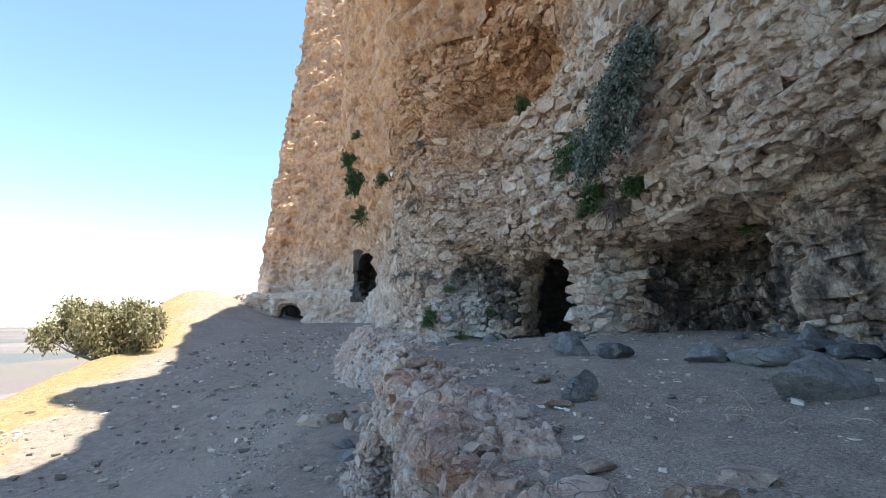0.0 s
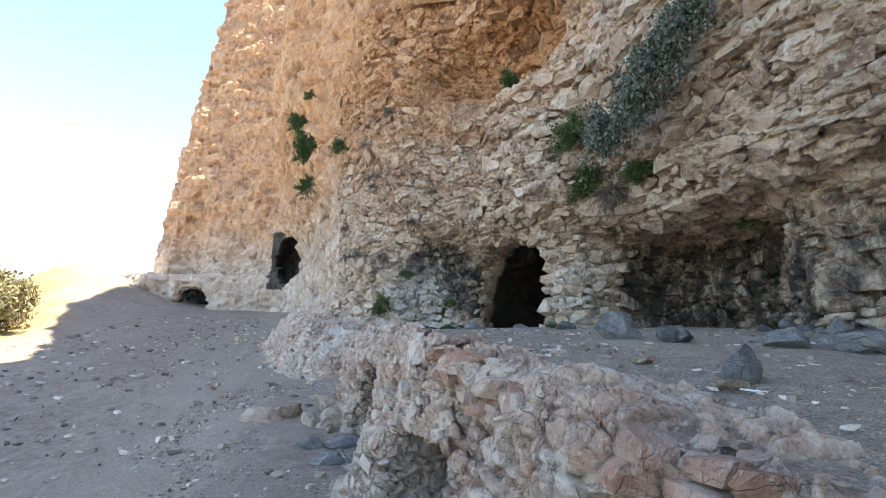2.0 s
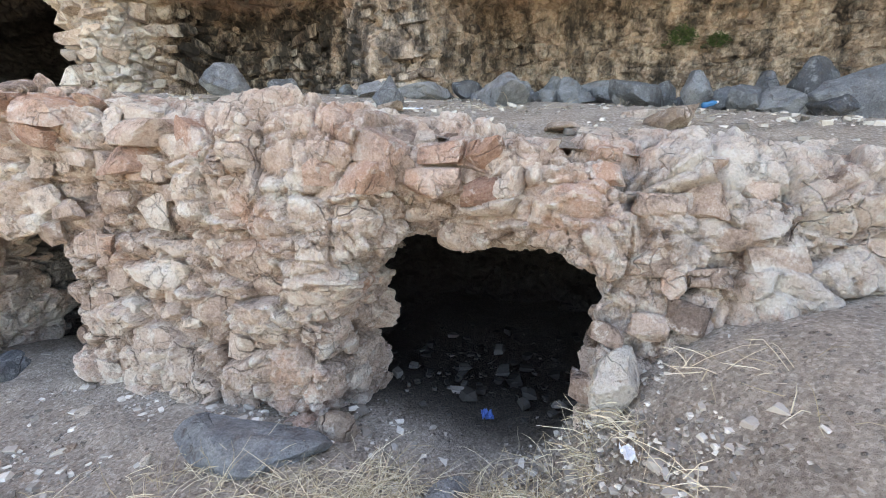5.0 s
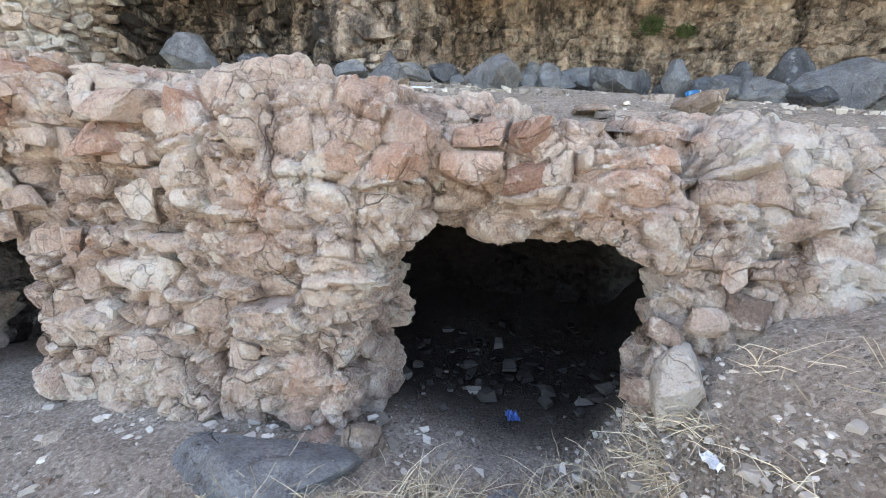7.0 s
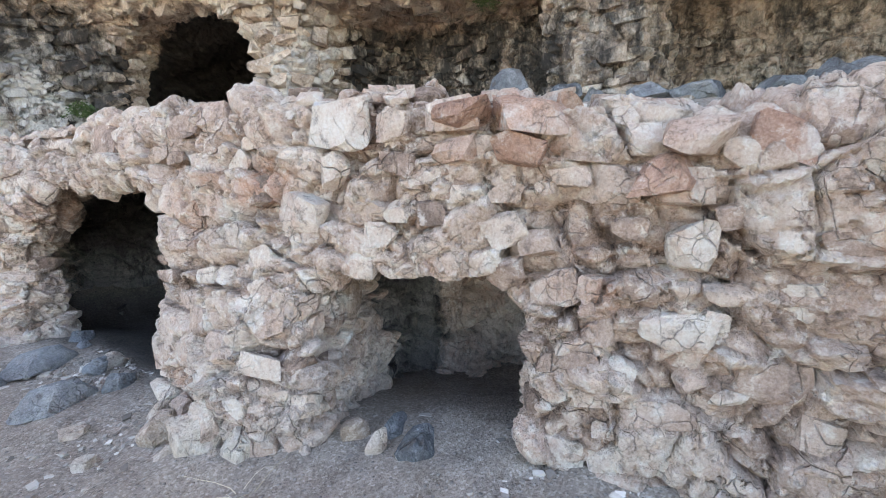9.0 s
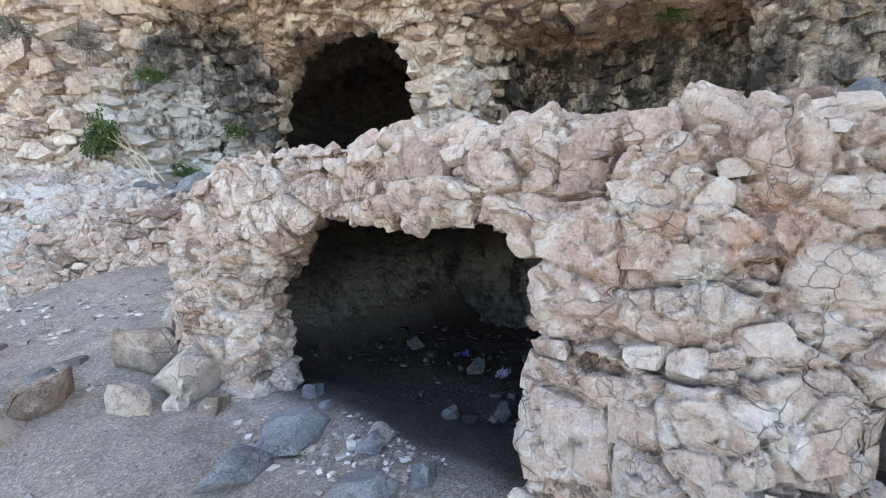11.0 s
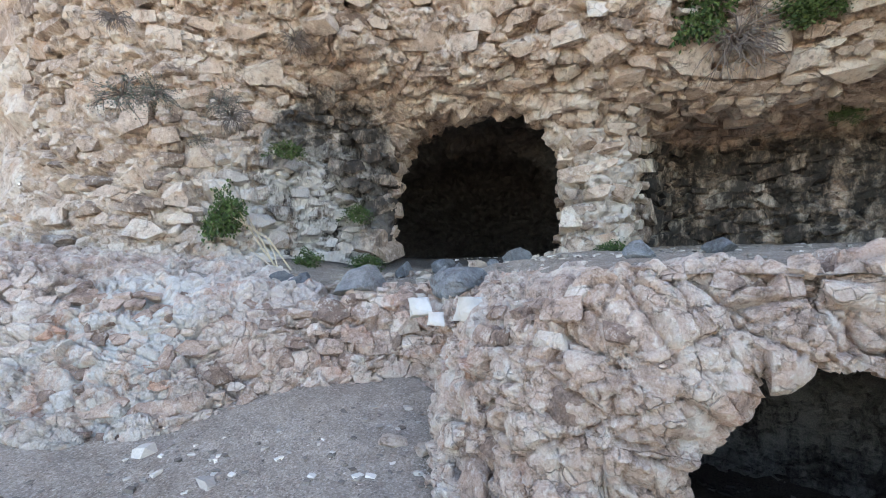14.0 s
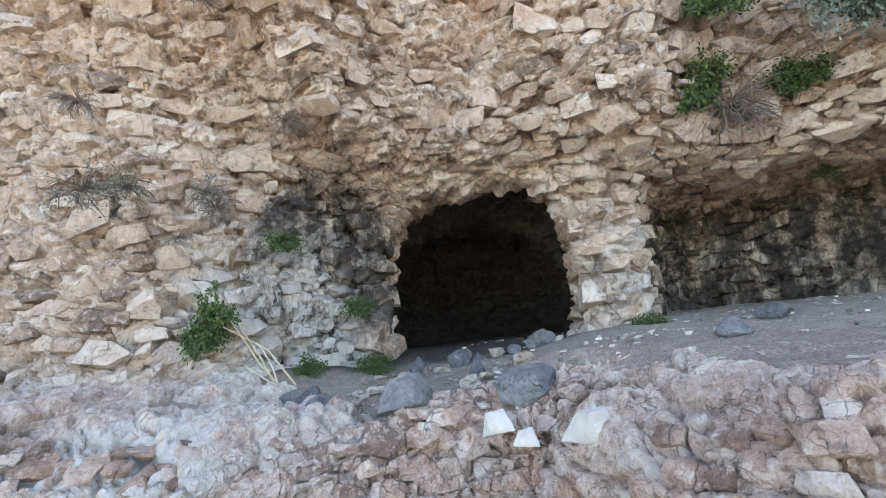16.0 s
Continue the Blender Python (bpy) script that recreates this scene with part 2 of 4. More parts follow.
def lattice_noise(p, scale, seed=1):
    """Smooth value noise, -1..1, features of about `scale` metres."""
    q = p / scale
    c = np.floor(q)
    f = q - c
    f = f * f * (3 - 2 * f)
    c = c.astype(np.int64)
    out = np.zeros(len(p))
    for dx in (0, 1):
        for dy in (0, 1):
            for dz in (0, 1):
                w = (f[:, 0] if dx else 1 - f[:, 0]) * (f[:, 1] if dy else 1 - f[:, 1]) * (f[:, 2] if dz else 1 - f[:, 2])
                out += w * hashed(c[:, 0] + dx, c[:, 1] + dy, c[:, 2] + dz, seed)[0]
    return out * 2 - 1


def fractal(p, scale, seed=1, octaves=4, gain=0.5):
    out, amp = np.zeros(len(p)), 1.0
    for o in range(octaves):
        out += amp * lattice_noise(p, scale / 2 ** o, seed + o)
        amp *= gain
    return out


def blocks(p, size, seed):
    """Broken rock: for each point the random tone of its block, its tilted face and the nearness of a joint."""
    q = p / np.array(size)
    c = np.floor(q).astype(np.int64)
    n = len(p)
    d1, d2 = np.full(n, 9.0), np.full(n, 9.0)
    tone, face = np.zeros(n), np.zeros(n)
    for dx in (-1, 0, 1):
        for dy in (-1, 0, 1):
            for dz in (-1, 0, 1):
                i, j, k = c[:, 0] + dx, c[:, 1] + dy, c[:, 2] + dz
                rx, ry, rz = hashed(i, j, k, seed)
                ex, ey, ez = q[:, 0] - (i + 0.1 + 0.8 * rx), q[:, 1] - (j + 0.1 + 0.8 * ry), q[:, 2] - (k + 0.1 + 0.8 * rz)
                d = ex * ex + ey * ey + ez * ez
                first = d < d1
                d2 = np.where(first, d1, np.minimum(d2, d))
                d1 = np.where(first, d, d1)
                tone = np.where(first, (rx * 7.13 + ry * 3.7 + rz) % 1.0, tone)
                face = np.where(first, ex * (ry - 0.5) + ey * (rz - 0.5) + ez * (rx - 0.35), face)
    return tone, face, np.sqrt(d2) - np.sqrt(d1)


def smooth(a, b, v):
    t = np.clip((v - a) / (b - a), 0, 1)
    return t * t * (3 - 2 * t)


def along(pts, x, y):
    """Signed distance from a plan line (its left side is positive) and how far along it."""
    best, sign, s_at = np.full(x.shape, 1e9), np.ones(x.shape), np.zeros(x.shape)
    s0 = 0.0
    for (ax, ay), (bx, by) in zip(pts, pts[1:]):
        lx, ly = bx - ax, by - ay
        ln = math.hypot(lx, ly)
        t = np.clip(((x - ax) * lx + (y - ay) * ly) / ln ** 2, 0, 1)
        d = np.hypot(x - ax - t * lx, y - ay - t * ly)
        side = np.sign(lx * (y - ay) - ly * (x - ax))
        near = d < best - 1e-9
        best = np.where(near, d, best)
        sign = np.where(near, side, sign)
        s_at = np.where(near, s0 + t * ln, s_at)
        s0 += ln
    return best * sign, s_at


def boxed(x, y, z, centre, half, turn=0.0, r=0.2):
    """Distance to a rounded box, turned about z."""
    c, s = math.cos(radians(turn)), math.sin(radians(turn))
    u, v, w = x - centre[0], y - centre[1], z - centre[2]
    u, v = c * u + s * v, -s * u + c * v
    a, b, e = np.abs(u) - half[0] + r, np.abs(v) - half[1] + r, np.abs(w) - half[2] + r
    return np.sqrt(np.maximum(a, 0) ** 2 + np.maximum(b, 0) ** 2 + np.maximum(e, 0) ** 2) + np.minimum(np.maximum(a, np.maximum(b, e)), 0) - r


def egg(x, y, z, centre, half, turn=0.0):
    c, s = math.cos(radians(turn)), math.sin(radians(turn))
    u, v, w = x - centre[0], y - centre[1], z - centre[2]
    u, v = (c * u + s * v) / half[0], (-s * u + c * v) / half[1]
    return (np.sqrt(u * u + v * v + (w / half[2]) ** 2) - 1) * min(half)


def carve(f, void, k=0.12):
    """Takes a void out of a solid (negative inside), with a rounded rim."""
    h = np.clip(0.5 - 0.5 * (f + void) / k, 0, 1)
    return f * (1 - h) + (-void) * h + k * h * (1 - h)


def merge(f, g, k=0.2):
    h = np.clip(0.5 + 0.5 * (g - f) / k, 0, 1)
    return g * (1 - h) + f * h - k * h * (1 - h)


def net(field, lo, hi, h):
    """Surface net of a field (negative inside): vertices and outward quads."""
    ax = [np.arange(lo[i], hi[i] + h, h) for i in range(3)]
    v = field(ax[0][:, None, None], ax[1][None, :, None], ax[2][None, None, :]).astype(np.float32)
    nx, ny, nz = v.shape
    ins = v < 0
    count = np.zeros((nx - 1, ny - 1, nz - 1), np.int8)
    for dx in (0, 1):
        for dy in (0, 1):
            for dz in (0, 1):
                count += ins[dx:nx - 1 + dx, dy:ny - 1 + dy, dz:nz - 1 + dz]
    ci, cj, ck = np.nonzero((count > 0) & (count < 8))
    index = np.full(count.shape, -1, np.int64)
    index[ci, cj, ck] = np.arange(len(ci))
    acc, num = np.zeros((len(ci), 3)), np.zeros(len(ci))
    corners = [(a, b, c) for a in (0, 1) for b in (0, 1) for c in (0, 1)]
    for p in corners:
        for axis in range(3):
            if p[axis]:
                continue
            q = list(p)
            q[axis] = 1
            a, b = v[ci + p[0], cj + p[1], ck + p[2]], v[ci + q[0], cj + q[1], ck + q[2]]
            cross = (a < 0) != (b < 0)
            t = np.where(cross, a / np.where(cross, a - b, 1), 0)
            pos = np.stack([np.full(len(ci), float(p[i])) for i in range(3)], 1)
            pos[:, axis] += t
            acc += pos * cross[:, None]
            num += cross
    verts = (np.stack([ci, cj, ck], 1) + acc / num[:, None]) * h + np.array(lo)
    quads = []
    for axis in range(3):
        o1, o2 = [(1, 2), (2, 0), (0, 1)][axis]
        sl_a, sl_b = [slice(1, -1)] * 3, [slice(1, -1)] * 3
        sl_a[axis], sl_b[axis] = slice(0, -1), slice(1, None)
        a, b = ins[tuple(sl_a)], ins[tuple(sl_b)]
        for flip, sel in ((False, a & ~b), (True, ~a & b)):
            e = np.stack(np.nonzero(sel), 1)
            e[:, [o1, o2]] += 1
            ids = []
            for d1, d2 in ((0, 0), (-1, 0), (-1, -1), (0, -1)):
                c = e.copy()
                c[:, o1] += d1
                c[:, o2] += d2
                ids.append(index[c[:, 0], c[:, 1], c[:, 2]])
            q = np.stack(ids, 1)
            quads.append(q[:, ::-1] if flip else q)
    return verts, np.concatenate(quads)


def quarter(v, q):
    """Every quad into four."""
    e = np.sort(np.stack([q, np.roll(q, -1, 1)], 2).reshape(-1, 2), 1)
    u, inv = np.unique(e, axis=0, return_inverse=True)
    inv = inv.reshape(-1, 4)
    nv, ne = len(v), len(u)
    verts = np.concatenate([v, (v[u[:, 0]] + v[u[:, 1]]) / 2, v[q].mean(1)])
    m, c = nv + inv, nv + ne + np.arange(len(q))
    out = [np.stack([q[:, i], m[:, i], c, m[:, i - 1]], 1) for i in range(4)]
    return verts, np.concatenate(out)


def normals_of(v, q):
    n = np.cross(v[q[:, 2]] - v[q[:, 0]], v[q[:, 3]] - v[q[:, 1]])
    out = np.zeros_like(v)
    for i in range(4):
        np.add.at(out, q[:, i], n)
    return out / np.maximum(np.linalg.norm(out, axis=1), 1e-9)[:, None]


def mesh_of(name, v, q, material, attrs=(), smooth_faces=False):
    me = bpy.data.meshes.new(name)
    me.vertices.add(len(v))
    me.vertices.foreach_set("co", np.ascontiguousarray(v, np.float32).ravel())
    k = q.shape[1]
    me.loops.add(q.size)
    me.loops.foreach_set("vertex_index", np.ascontiguousarray(q, np.int32).ravel())
    me.polygons.add(len(q))
    me.polygons.foreach_set("loop_start", np.arange(0, q.size, k, dtype=np.int32))
    me.polygons.foreach_set("use_smooth", np.full(len(q), smooth_faces))
    for key, val in attrs:
        a = me.attributes.new(key, "FLOAT", "POINT")
        a.data.foreach_set("value", np.ascontiguousarray(val, np.float32))
    me.materials.append(material)
    me.update()
    me.validate()
    return me


# ---- the plan ----
CLIFF_LINE = [(7.0, -22), (5.6, -6), (4.8, 1), (4.4, 6), (4.5, 9.9), (4.2, 11.1), (3.5, 12.2), (3.2, 13.3), (2.3, 15.1), (0.5, 15.75), (-0.95, 16.8), (-1.75, 18.5), (-2.5, 24), (-4.9, 33), (-8, 38.5), (-13, 40.5), (-16.8, 42), (-16, 75)]
EDGE_LINE = [(1.4, -3), (0.72, 0.5), (0.3, 1.8), (0.1, 2.6), (0.0, 3.6), (-0.15, 4.6), (-0.35, 5.6), (-0.62, 6.4), (-0.98, 7.2), (-1.1, 8), (-1.05, 9.2), (-1.2, 10), (-1.42, 10.7), (-1.15, 11.3), (-0.5, 11.7), (0.2, 12.2), (0.15, 12.9), (-0.6, 13.5), (-1.7, 14.1), (-2.8, 15.3), (-3.6, 17), (-4.2, 20), (-6, 30), (-9, 37), (-13.5, 39)]


def terrace_top(x, y):
    d, _ = along(EDGE_LINE, x, y)
    z = 1.35 + 0.07 * np.clip(y, -3, 7.2) + 0.05 * np.clip(x, -1, 6) + 0.25 * smooth(15, 18, y) * smooth(1.5, 0.2, x)
    z = z - (0.05 * np.clip(x - 2.4, 0, 4) + 0.04 * smooth(1.0, 2.0, x)) * smooth(12.2, 13.4, y)
    z = z - 0.28 * smooth(12.0, 13.8, y) * smooth(4.2, 1.6, x) * (1 - smooth(14.6, 16, y))
    z = z - 0.3 * smooth(10.2, 11.2, y) * (1 - smooth(12.6, 13.6, y)) * smooth(1.1, 0.1, -d)
    z = z - 0.13 * smooth(4.6, 3.2, y) * smooth(1.3, 0.3, -d)
    z = z - 0.11 * np.exp(-((y - 4.75) / 0.5) ** 2) * smooth(1.2, 0.4, -d)
    return z - 0.3 * smooth(13.2, 14.0, y) * smooth(1.2, 0.1, -d)


def low_ground(x, y):
    """Height of the soil below the terrace, with the bank at the start and the bay at the end."""
    yc = np.minimum(y, 46)
    z = 0.145 * np.logaddexp(0, (yc - 10.0) * 1.5) / 1.5 - 0.045 * np.clip(yc - 20, 0, 26) - 0.35 * np.clip(y - 48, 0, 400)
    z = z - 0.187 * np.clip(-3 - x, 0, 4) - 0.05 * np.clip(-7 - x, 0, 9)
    crest = np.clip(-16 - x - 0.3 * (np.minimum(y, 60) - 20), 0, None)
    z = z - 0.5 * np.clip(crest, 0, 200)
    z = z + 3.0 * np.exp(-((x + 20) ** 2 + (y - 38) ** 2) / 25.0)
    s = 2.75 - y - 0.35 * np.clip(-x, 0, 6)
    bank = 0.95 * (1 - np.exp(-1.5 * np.clip(s, 0, None))) + 0.35 * smooth(1, 5, -y)
    z = z + bank * smooth(-7, -3, x)
    z = z + 0.12 * np.clip(x + 2.6, 0, 3.2) * smooth(10.5, 11.4, y)
    z = z - 0.14 * np.exp(-((x + 2.7) ** 2 + (y - 13.8) ** 2) / 2.0)
    z = z - 0.22 * np.exp(-((x - 0.05) ** 2 / 0.5 + (y - 3.1) ** 2 / 0.3))
    d, _ = along(EDGE_LINE, x, y)
    inside = smooth(0.15, -1.3, d) * smooth(1.8, 2.8, y) * (1 - smooth(10.6, 11.6, y))
    z = z * (1 - inside) + inside * (-0.3 - 0.2 * smooth(0, 2.2, x))
    return np.maximum(z, -45.0)


def terrace_field(x, y, z):
    x2, y2 = x[:, :, 0], y[:, :, 0]
    gx, gy = np.broadcast_arrays(x2, y2)
    d, s = along(EDGE_LINE, gx, gy)
    top = terrace_top(gx, gy)
    # the rim stands a little proud of the soil behind it, and higher in the middle of the wall
    rim = (0.07 - 0.05 * smooth(4.6, 3.2, gy)) * smooth(0.9, 0.2, -d) - 0.16 * smooth(0.5, 1.3, -d)
    rim = rim + 0.06 * smooth(5.4, 6.8, gy) * (1 - smooth(9.3, 10.6, gy)) * smooth(1.4, 0.3, -d)
    rim = rim + 0.26 * smooth(13.5, 14.3, gy) * smooth(0.5, -0.3, gx)
    top, d = (top + rim)[:, :, None], d[:, :, None]
    gy = gy[:, :, None]
    upright = smooth(3.3, 4.1, gy) * (1 - smooth(6.0, 7.4, gy))
    batter = 0.22 - 0.2 * z + (0.04 + 0.15 * np.clip(z, 0, 2)) * upright + 0.35 * smooth(10.8, 12.2, gy) * (1 - z * 0.5) + 0.5 * smooth(13.4, 14.4, gy) * (1 - z * 0.85)
    batter = batter + 0.22 * np.exp(-((gy - 6.95) / 0.4) ** 2) * smooth(1.3, 0.4, z) - 0.08 * smooth(8.8, 9.6, gy) * (1 - smooth(10, 10.6, gy))
    wall = d - batter
    f = np.maximum(wall, z - top)
    k = 0.22
    h = np.clip(0.5 + 0.5 * (wall - (z - top)) / k, 0, 1)
    f = (z - top) * (1 - h) + wall * h + k * h * (1 - h)
    # opening in the wall with its black chamber
    f = carve(f, boxed(x, y, z, (0.5, 3.18, 0.08), (1.2, 0.64, 0.86), -4, 0.18), 0.08)
    f = carve(f, boxed(x, y, z, (-0.25, 3.2, 1.0), (0.42, 0.5, 0.3), -8, 0.12), 0.12)
    f = carve(f, boxed(x, y, z, (1.75, 3.4, 0.15), (1.3, 1.3, 0.82), 0, 0.4), 0.2)
    # small niche
    f = carve(f, boxed(x, y, z, (-0.25, 6.24, 0.27), (0.95, 0.55, 0.64), 18, 0.2), 0.1)
    f = carve(f, boxed(x, y, z, (0.5, 6.0, 0.1), (0.6, 0.6, 0.6), 0, 0.3), 0.15)
    # wide opening with its chamber
    f = carve(f, boxed(x, y, z, (-0.9, 8.96, 0.42), (1.1, 1.1, 0.98), 4, 0.3), 0.1)
    f = carve(f, boxed(x, y, z, (0.9, 9.4, 0.3), (1.8, 1.7, 1.05), 0, 0.5), 0.2)
    f = merge(f, egg(x, y, z, (-0.95, 10.35, 1.3), (0.42, 0.4, 0.4)), 0.25)
    return f


def cliff_field(x, y, z):
    gx, gy = np.broadcast_arrays(x[:, :, 0], y[:, :, 0])
    d, s = along(CLIFF_LINE, gx, gy)
    d, s, gy = d[:, :, None], s[:, :, None], gy[:, :, None]
    near = 1 - 0.8 * smooth(14.9, 17, gy) + 0.15 * smooth(29, 35, gy)
    lean = (0.45 * np.clip(z - 4.3, 0, 3.2) + 0.1 * np.clip(z - 7.5, 0, 30)) * near
    lean = lean - 0.135 * np.clip(z - 4, 0, 30) * smooth(30, 41, gy)
    toe = 0.35 * np.clip(3.2 - z, 0, 3) * smooth(15.0, 16.5, gy)
    lean = lean + 0.36 * np.clip(z - 6.5, 0, 6) * smooth(19, 25, gy) * (1 - smooth(29, 36, gy))
    # the brow that juts out over the cave and the pillar beside it
    brow = 0.85 * smooth(4.05, 5.0, z) * (1 - 0.8 * smooth(5.3, 8.6, z)) * smooth(10.0, 11.6, gy) * (1 - smooth(14.4, 15.6, gy))
    f = d - lean - toe - brow
    f = np.maximum(f, z - 28.0 - 8.0 * smooth(24, 38, gy))
    # the long hollow under the overhang, then its pillar and the middle chamber
    f = carve(f, boxed(x, y, z, (6.0, 1.6, 2.6), (2.5, 4.6, 1.75), -4, 0.7), 0.5)
    f = carve(f, boxed(x, y, z, (4.6, 6.4, 2.4), (0.9, 3.0, 2.0), -4, 0.6), 0.5)
    f = carve(f, boxed(x, y, z, (5.15, 9.78, 2.6), (1.8, 2.0, 1.7), 0, 0.5), 0.3)
    f = merge(f, boxed(x, y, z, (6.1, 7.2, 3.0), (0.6, 0.45, 1.7), 0, 0.3), 0.35)
    # the dark cave
    f = carve(f, boxed(x, y, z, (3.3, 14.25, 2.6), (1.6, 1.42, 1.78), 28, 0.8), 0.2)
    f = carve(f, egg(x, y, z, (5.6, 15.7, 2.4), (3.0, 2.3, 2.0), 28), 0.3)
    # soot-blackened bay beside it
    f = carve(f, egg(x, y, z, (1.3, 15.2, 2.6), (1.3, 0.6, 1.6), -25), 0.3)
    # alcove and groove high in the face
    f = carve(f, egg(x, y, z, (1.6, 12.3, 9.0), (1.8, 2.3, 1.3), 30), 0.4)
    f = carve(f, egg(x, y, z, (1.5, 13.2, 6.6), (0.5, 0.45, 1.9), 30), 0.3)
    f = carve(f, egg(x, y, z, (4.4, 3.2, 4.9), (0.9, 1.3, 0.4)), 0.3)
    f = merge(f, boxed(x, y, z, (-12.0, 39.2, 1.9), (6.2, 1.6, 2.8), -14, 0.4), 0.6)
    f = carve(f, egg(x, y, z, (-12.4, 38.0, 2.6), (1.15, 3.2, 1.15)), 0.2)
    f = carve(f, egg(x, y, z, (-14.3, 40.3, 7.0), (1.5, 1.6, 7.0), -20), 0.3)
    f = carve(f, egg(x, y, z, (-5.6, 35.6, 5.9), (0.85, 3.4, 1.8), 9), 0.2)
    return f


def relief(v, q, scale, amount, bed, seed, fine=False):
    """Breaks a smooth surface into tilted angular blocks of rock along its normals."""
    n = normals_of(v, q)
    warp = np.stack([lattice_noise(v, 0.6 * scale, seed + i) for i in range(3)], 1) * 0.09 * scale
    p = v + warp
    t0, f0, e0 = blocks(p, (1.25 * scale, 1.25 * scale, 0.9 * scale * bed), seed + 3)
    t1, f1, e1 = blocks(p, (0.55 * scale, 0.55 * scale, 0.55 * scale * bed), seed)
    t2, f2, e2 = blocks(p, (0.24 * scale, 0.24 * scale, 0.24 * scale * bed), seed + 7)
    move = 0.1 * fractal(v, 2.6 * scale, seed + 20, 2)
    move += 0.09 * (t0 - 0.5) + 0.15 * f0 - 0.05 * np.exp(-e0 / 0.035)
    move += 0.11 * (t1 - 0.5) + 0.22 * f1 - 0.085 * np.exp(-e1 / 0.055)
    move += 0.045 * (t2 - 0.5) + 0.12 * f2 - 0.04 * np.exp(-e2 / 0.07)
    tone = 0.25 * t0 + 0.4 * t1 + 0.35 * t2
    if fine:
        t3, f3, e3 = blocks(p, (0.11 * scale, 0.11 * scale, 0.1 * scale), seed + 9)
        move += 0.018 * (t3 - 0.5) + 0.055 * f3 - 0.012 * np.exp(-e3 / 0.1)
        tone = 0.7 * tone + 0.3 * t3
    move += 0.008 * lattice_noise(v, 0.06 * scale, seed + 31)
    return v + n * (move * scale * amount)[:, None], np.clip(0.5 + 1.25 * (tone - 0.5), 0, 1)


def cliff_soot_shade(v):
    """Where fires blackened the rock beside the cave, and shade painted inside it and in the hollows under the
    overhang.
    """
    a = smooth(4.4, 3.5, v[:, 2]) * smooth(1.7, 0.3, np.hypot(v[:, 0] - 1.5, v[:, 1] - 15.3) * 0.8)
    # shade of the hollows and the cave interior, painted as dark rock
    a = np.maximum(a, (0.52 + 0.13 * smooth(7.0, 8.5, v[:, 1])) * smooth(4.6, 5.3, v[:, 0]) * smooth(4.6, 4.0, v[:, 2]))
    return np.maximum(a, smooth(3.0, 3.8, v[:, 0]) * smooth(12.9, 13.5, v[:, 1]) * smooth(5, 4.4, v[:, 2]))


def cliff_lime(v):
    return 1.1 * smooth(2.0, 0.7, np.hypot(v[:, 0] - 0.6, v[:, 1] - 15.7)) * smooth(4.2, 3.2, v[:, 2]) + 0.7 * smooth(1.3, 0.5, np.hypot(v[:, 0] - 3.6, v[:, 1] - 12)) * smooth(5, 3.5, v[:, 2])


# terrace rock
tv, tq = net(terrace_field, (-5.2, -2.5, -0.9), (3.6, 19.5, 2.7), 0.06)
keep = tv[tq].mean(1)
tq = tq[(keep[:, 2] > -0.75) & (keep[:, 0] < 3.45) & (keep[:, 1] > -2.35) & (keep[:, 1] < 19.3)]
tv, tq = quarter(tv, tq)
d, _ = along(EDGE_LINE, tv[:, 0], tv[:, 1])
shown = ((d > -0.9) & (tv[:, 1] > 0.8) & (tv[:, 1] < 16.5) & (tv[:, 2] > -0.3))[tq].all(1)
hidden_q = tq[~shown]
tq2 = tq[shown]
used, inv = np.unique(tq2, return_inverse=True)
bv, bq = quarter(tv[used], inv.reshape(-1, 4))
back_used, inv = np.unique(hidden_q, return_inverse=True)
tv, tq = np.concatenate([bv, tv[back_used]]), np.concatenate([bq, inv.reshape(-1, 4) + len(bv)])
base_v, base_n = tv.copy(), normals_of(tv, tq)
tv, tone = relief(tv, tq, 0.75, 1.0, 0.75, 3, True)
d, _ = along(EDGE_LINE, tv[:, 0], tv[:, 1])
# chamber darkness painted onto the walls behind the openings, weaker in the niche
soot_shade = smooth(-0.3, -0.8, d) * smooth(1.6, 1.25, tv[:, 2]) * (1 - 0.8 * smooth(5.2, 5.6, tv[:, 1]) * (1 - smooth(6.6, 7.0, tv[:, 1])))
lime = (0.6 - 0.4 * smooth(14.6, 15.6, tv[:, 1])) * smooth(13.2, 14.2, tv[:, 1]) + 0.35 * smooth(5.2, 6.4, tv[:, 1]) * smooth(0.9, 0.3, tv[:, 2]) + 0.8 * smooth(0.9, 0.4, np.hypot(tv[:, 0] + 2.0, tv[:, 1] - 14.6)) + 0.5 * smooth(2.9, 2.2, tv[:, 1])
terrace = new("terrace_rock", mesh_of("terrace_rock", tv, tq, mat_front, (("tone", tone), ("soot_shade", soot_shade), ("lime", lime))))
tagged(terrace, "fractured pinkish limestone terrace wall with cave openings", "rock wall", kind="structure")

# cliff, near and far
NEAR_LO, NEAR_HI = (-5.0, -4.0, 0.6), (10.6, 19.5, 11.5)
cv, cq = net(cliff_field, NEAR_LO, NEAR_HI, 0.09)
cv, cq = quarter(cv, cq)
cliff_v, cliff_n = cv.copy(), normals_of(cv, cq)
cv, tone = relief(cv, cq, 1.1, 1.0, 0.5, 11, True)
soot_shade, lime = cliff_soot_shade(cv), cliff_lime(cv)
cliff = new("cliff", mesh_of("cliff", cv, cq, mat_cliff, (("tone", tone), ("soot_shade", soot_shade), ("lime", lime))))
tagged(cliff, "tall ochre limestone cliff face with overhang and caves", "cliff", kind="structure")
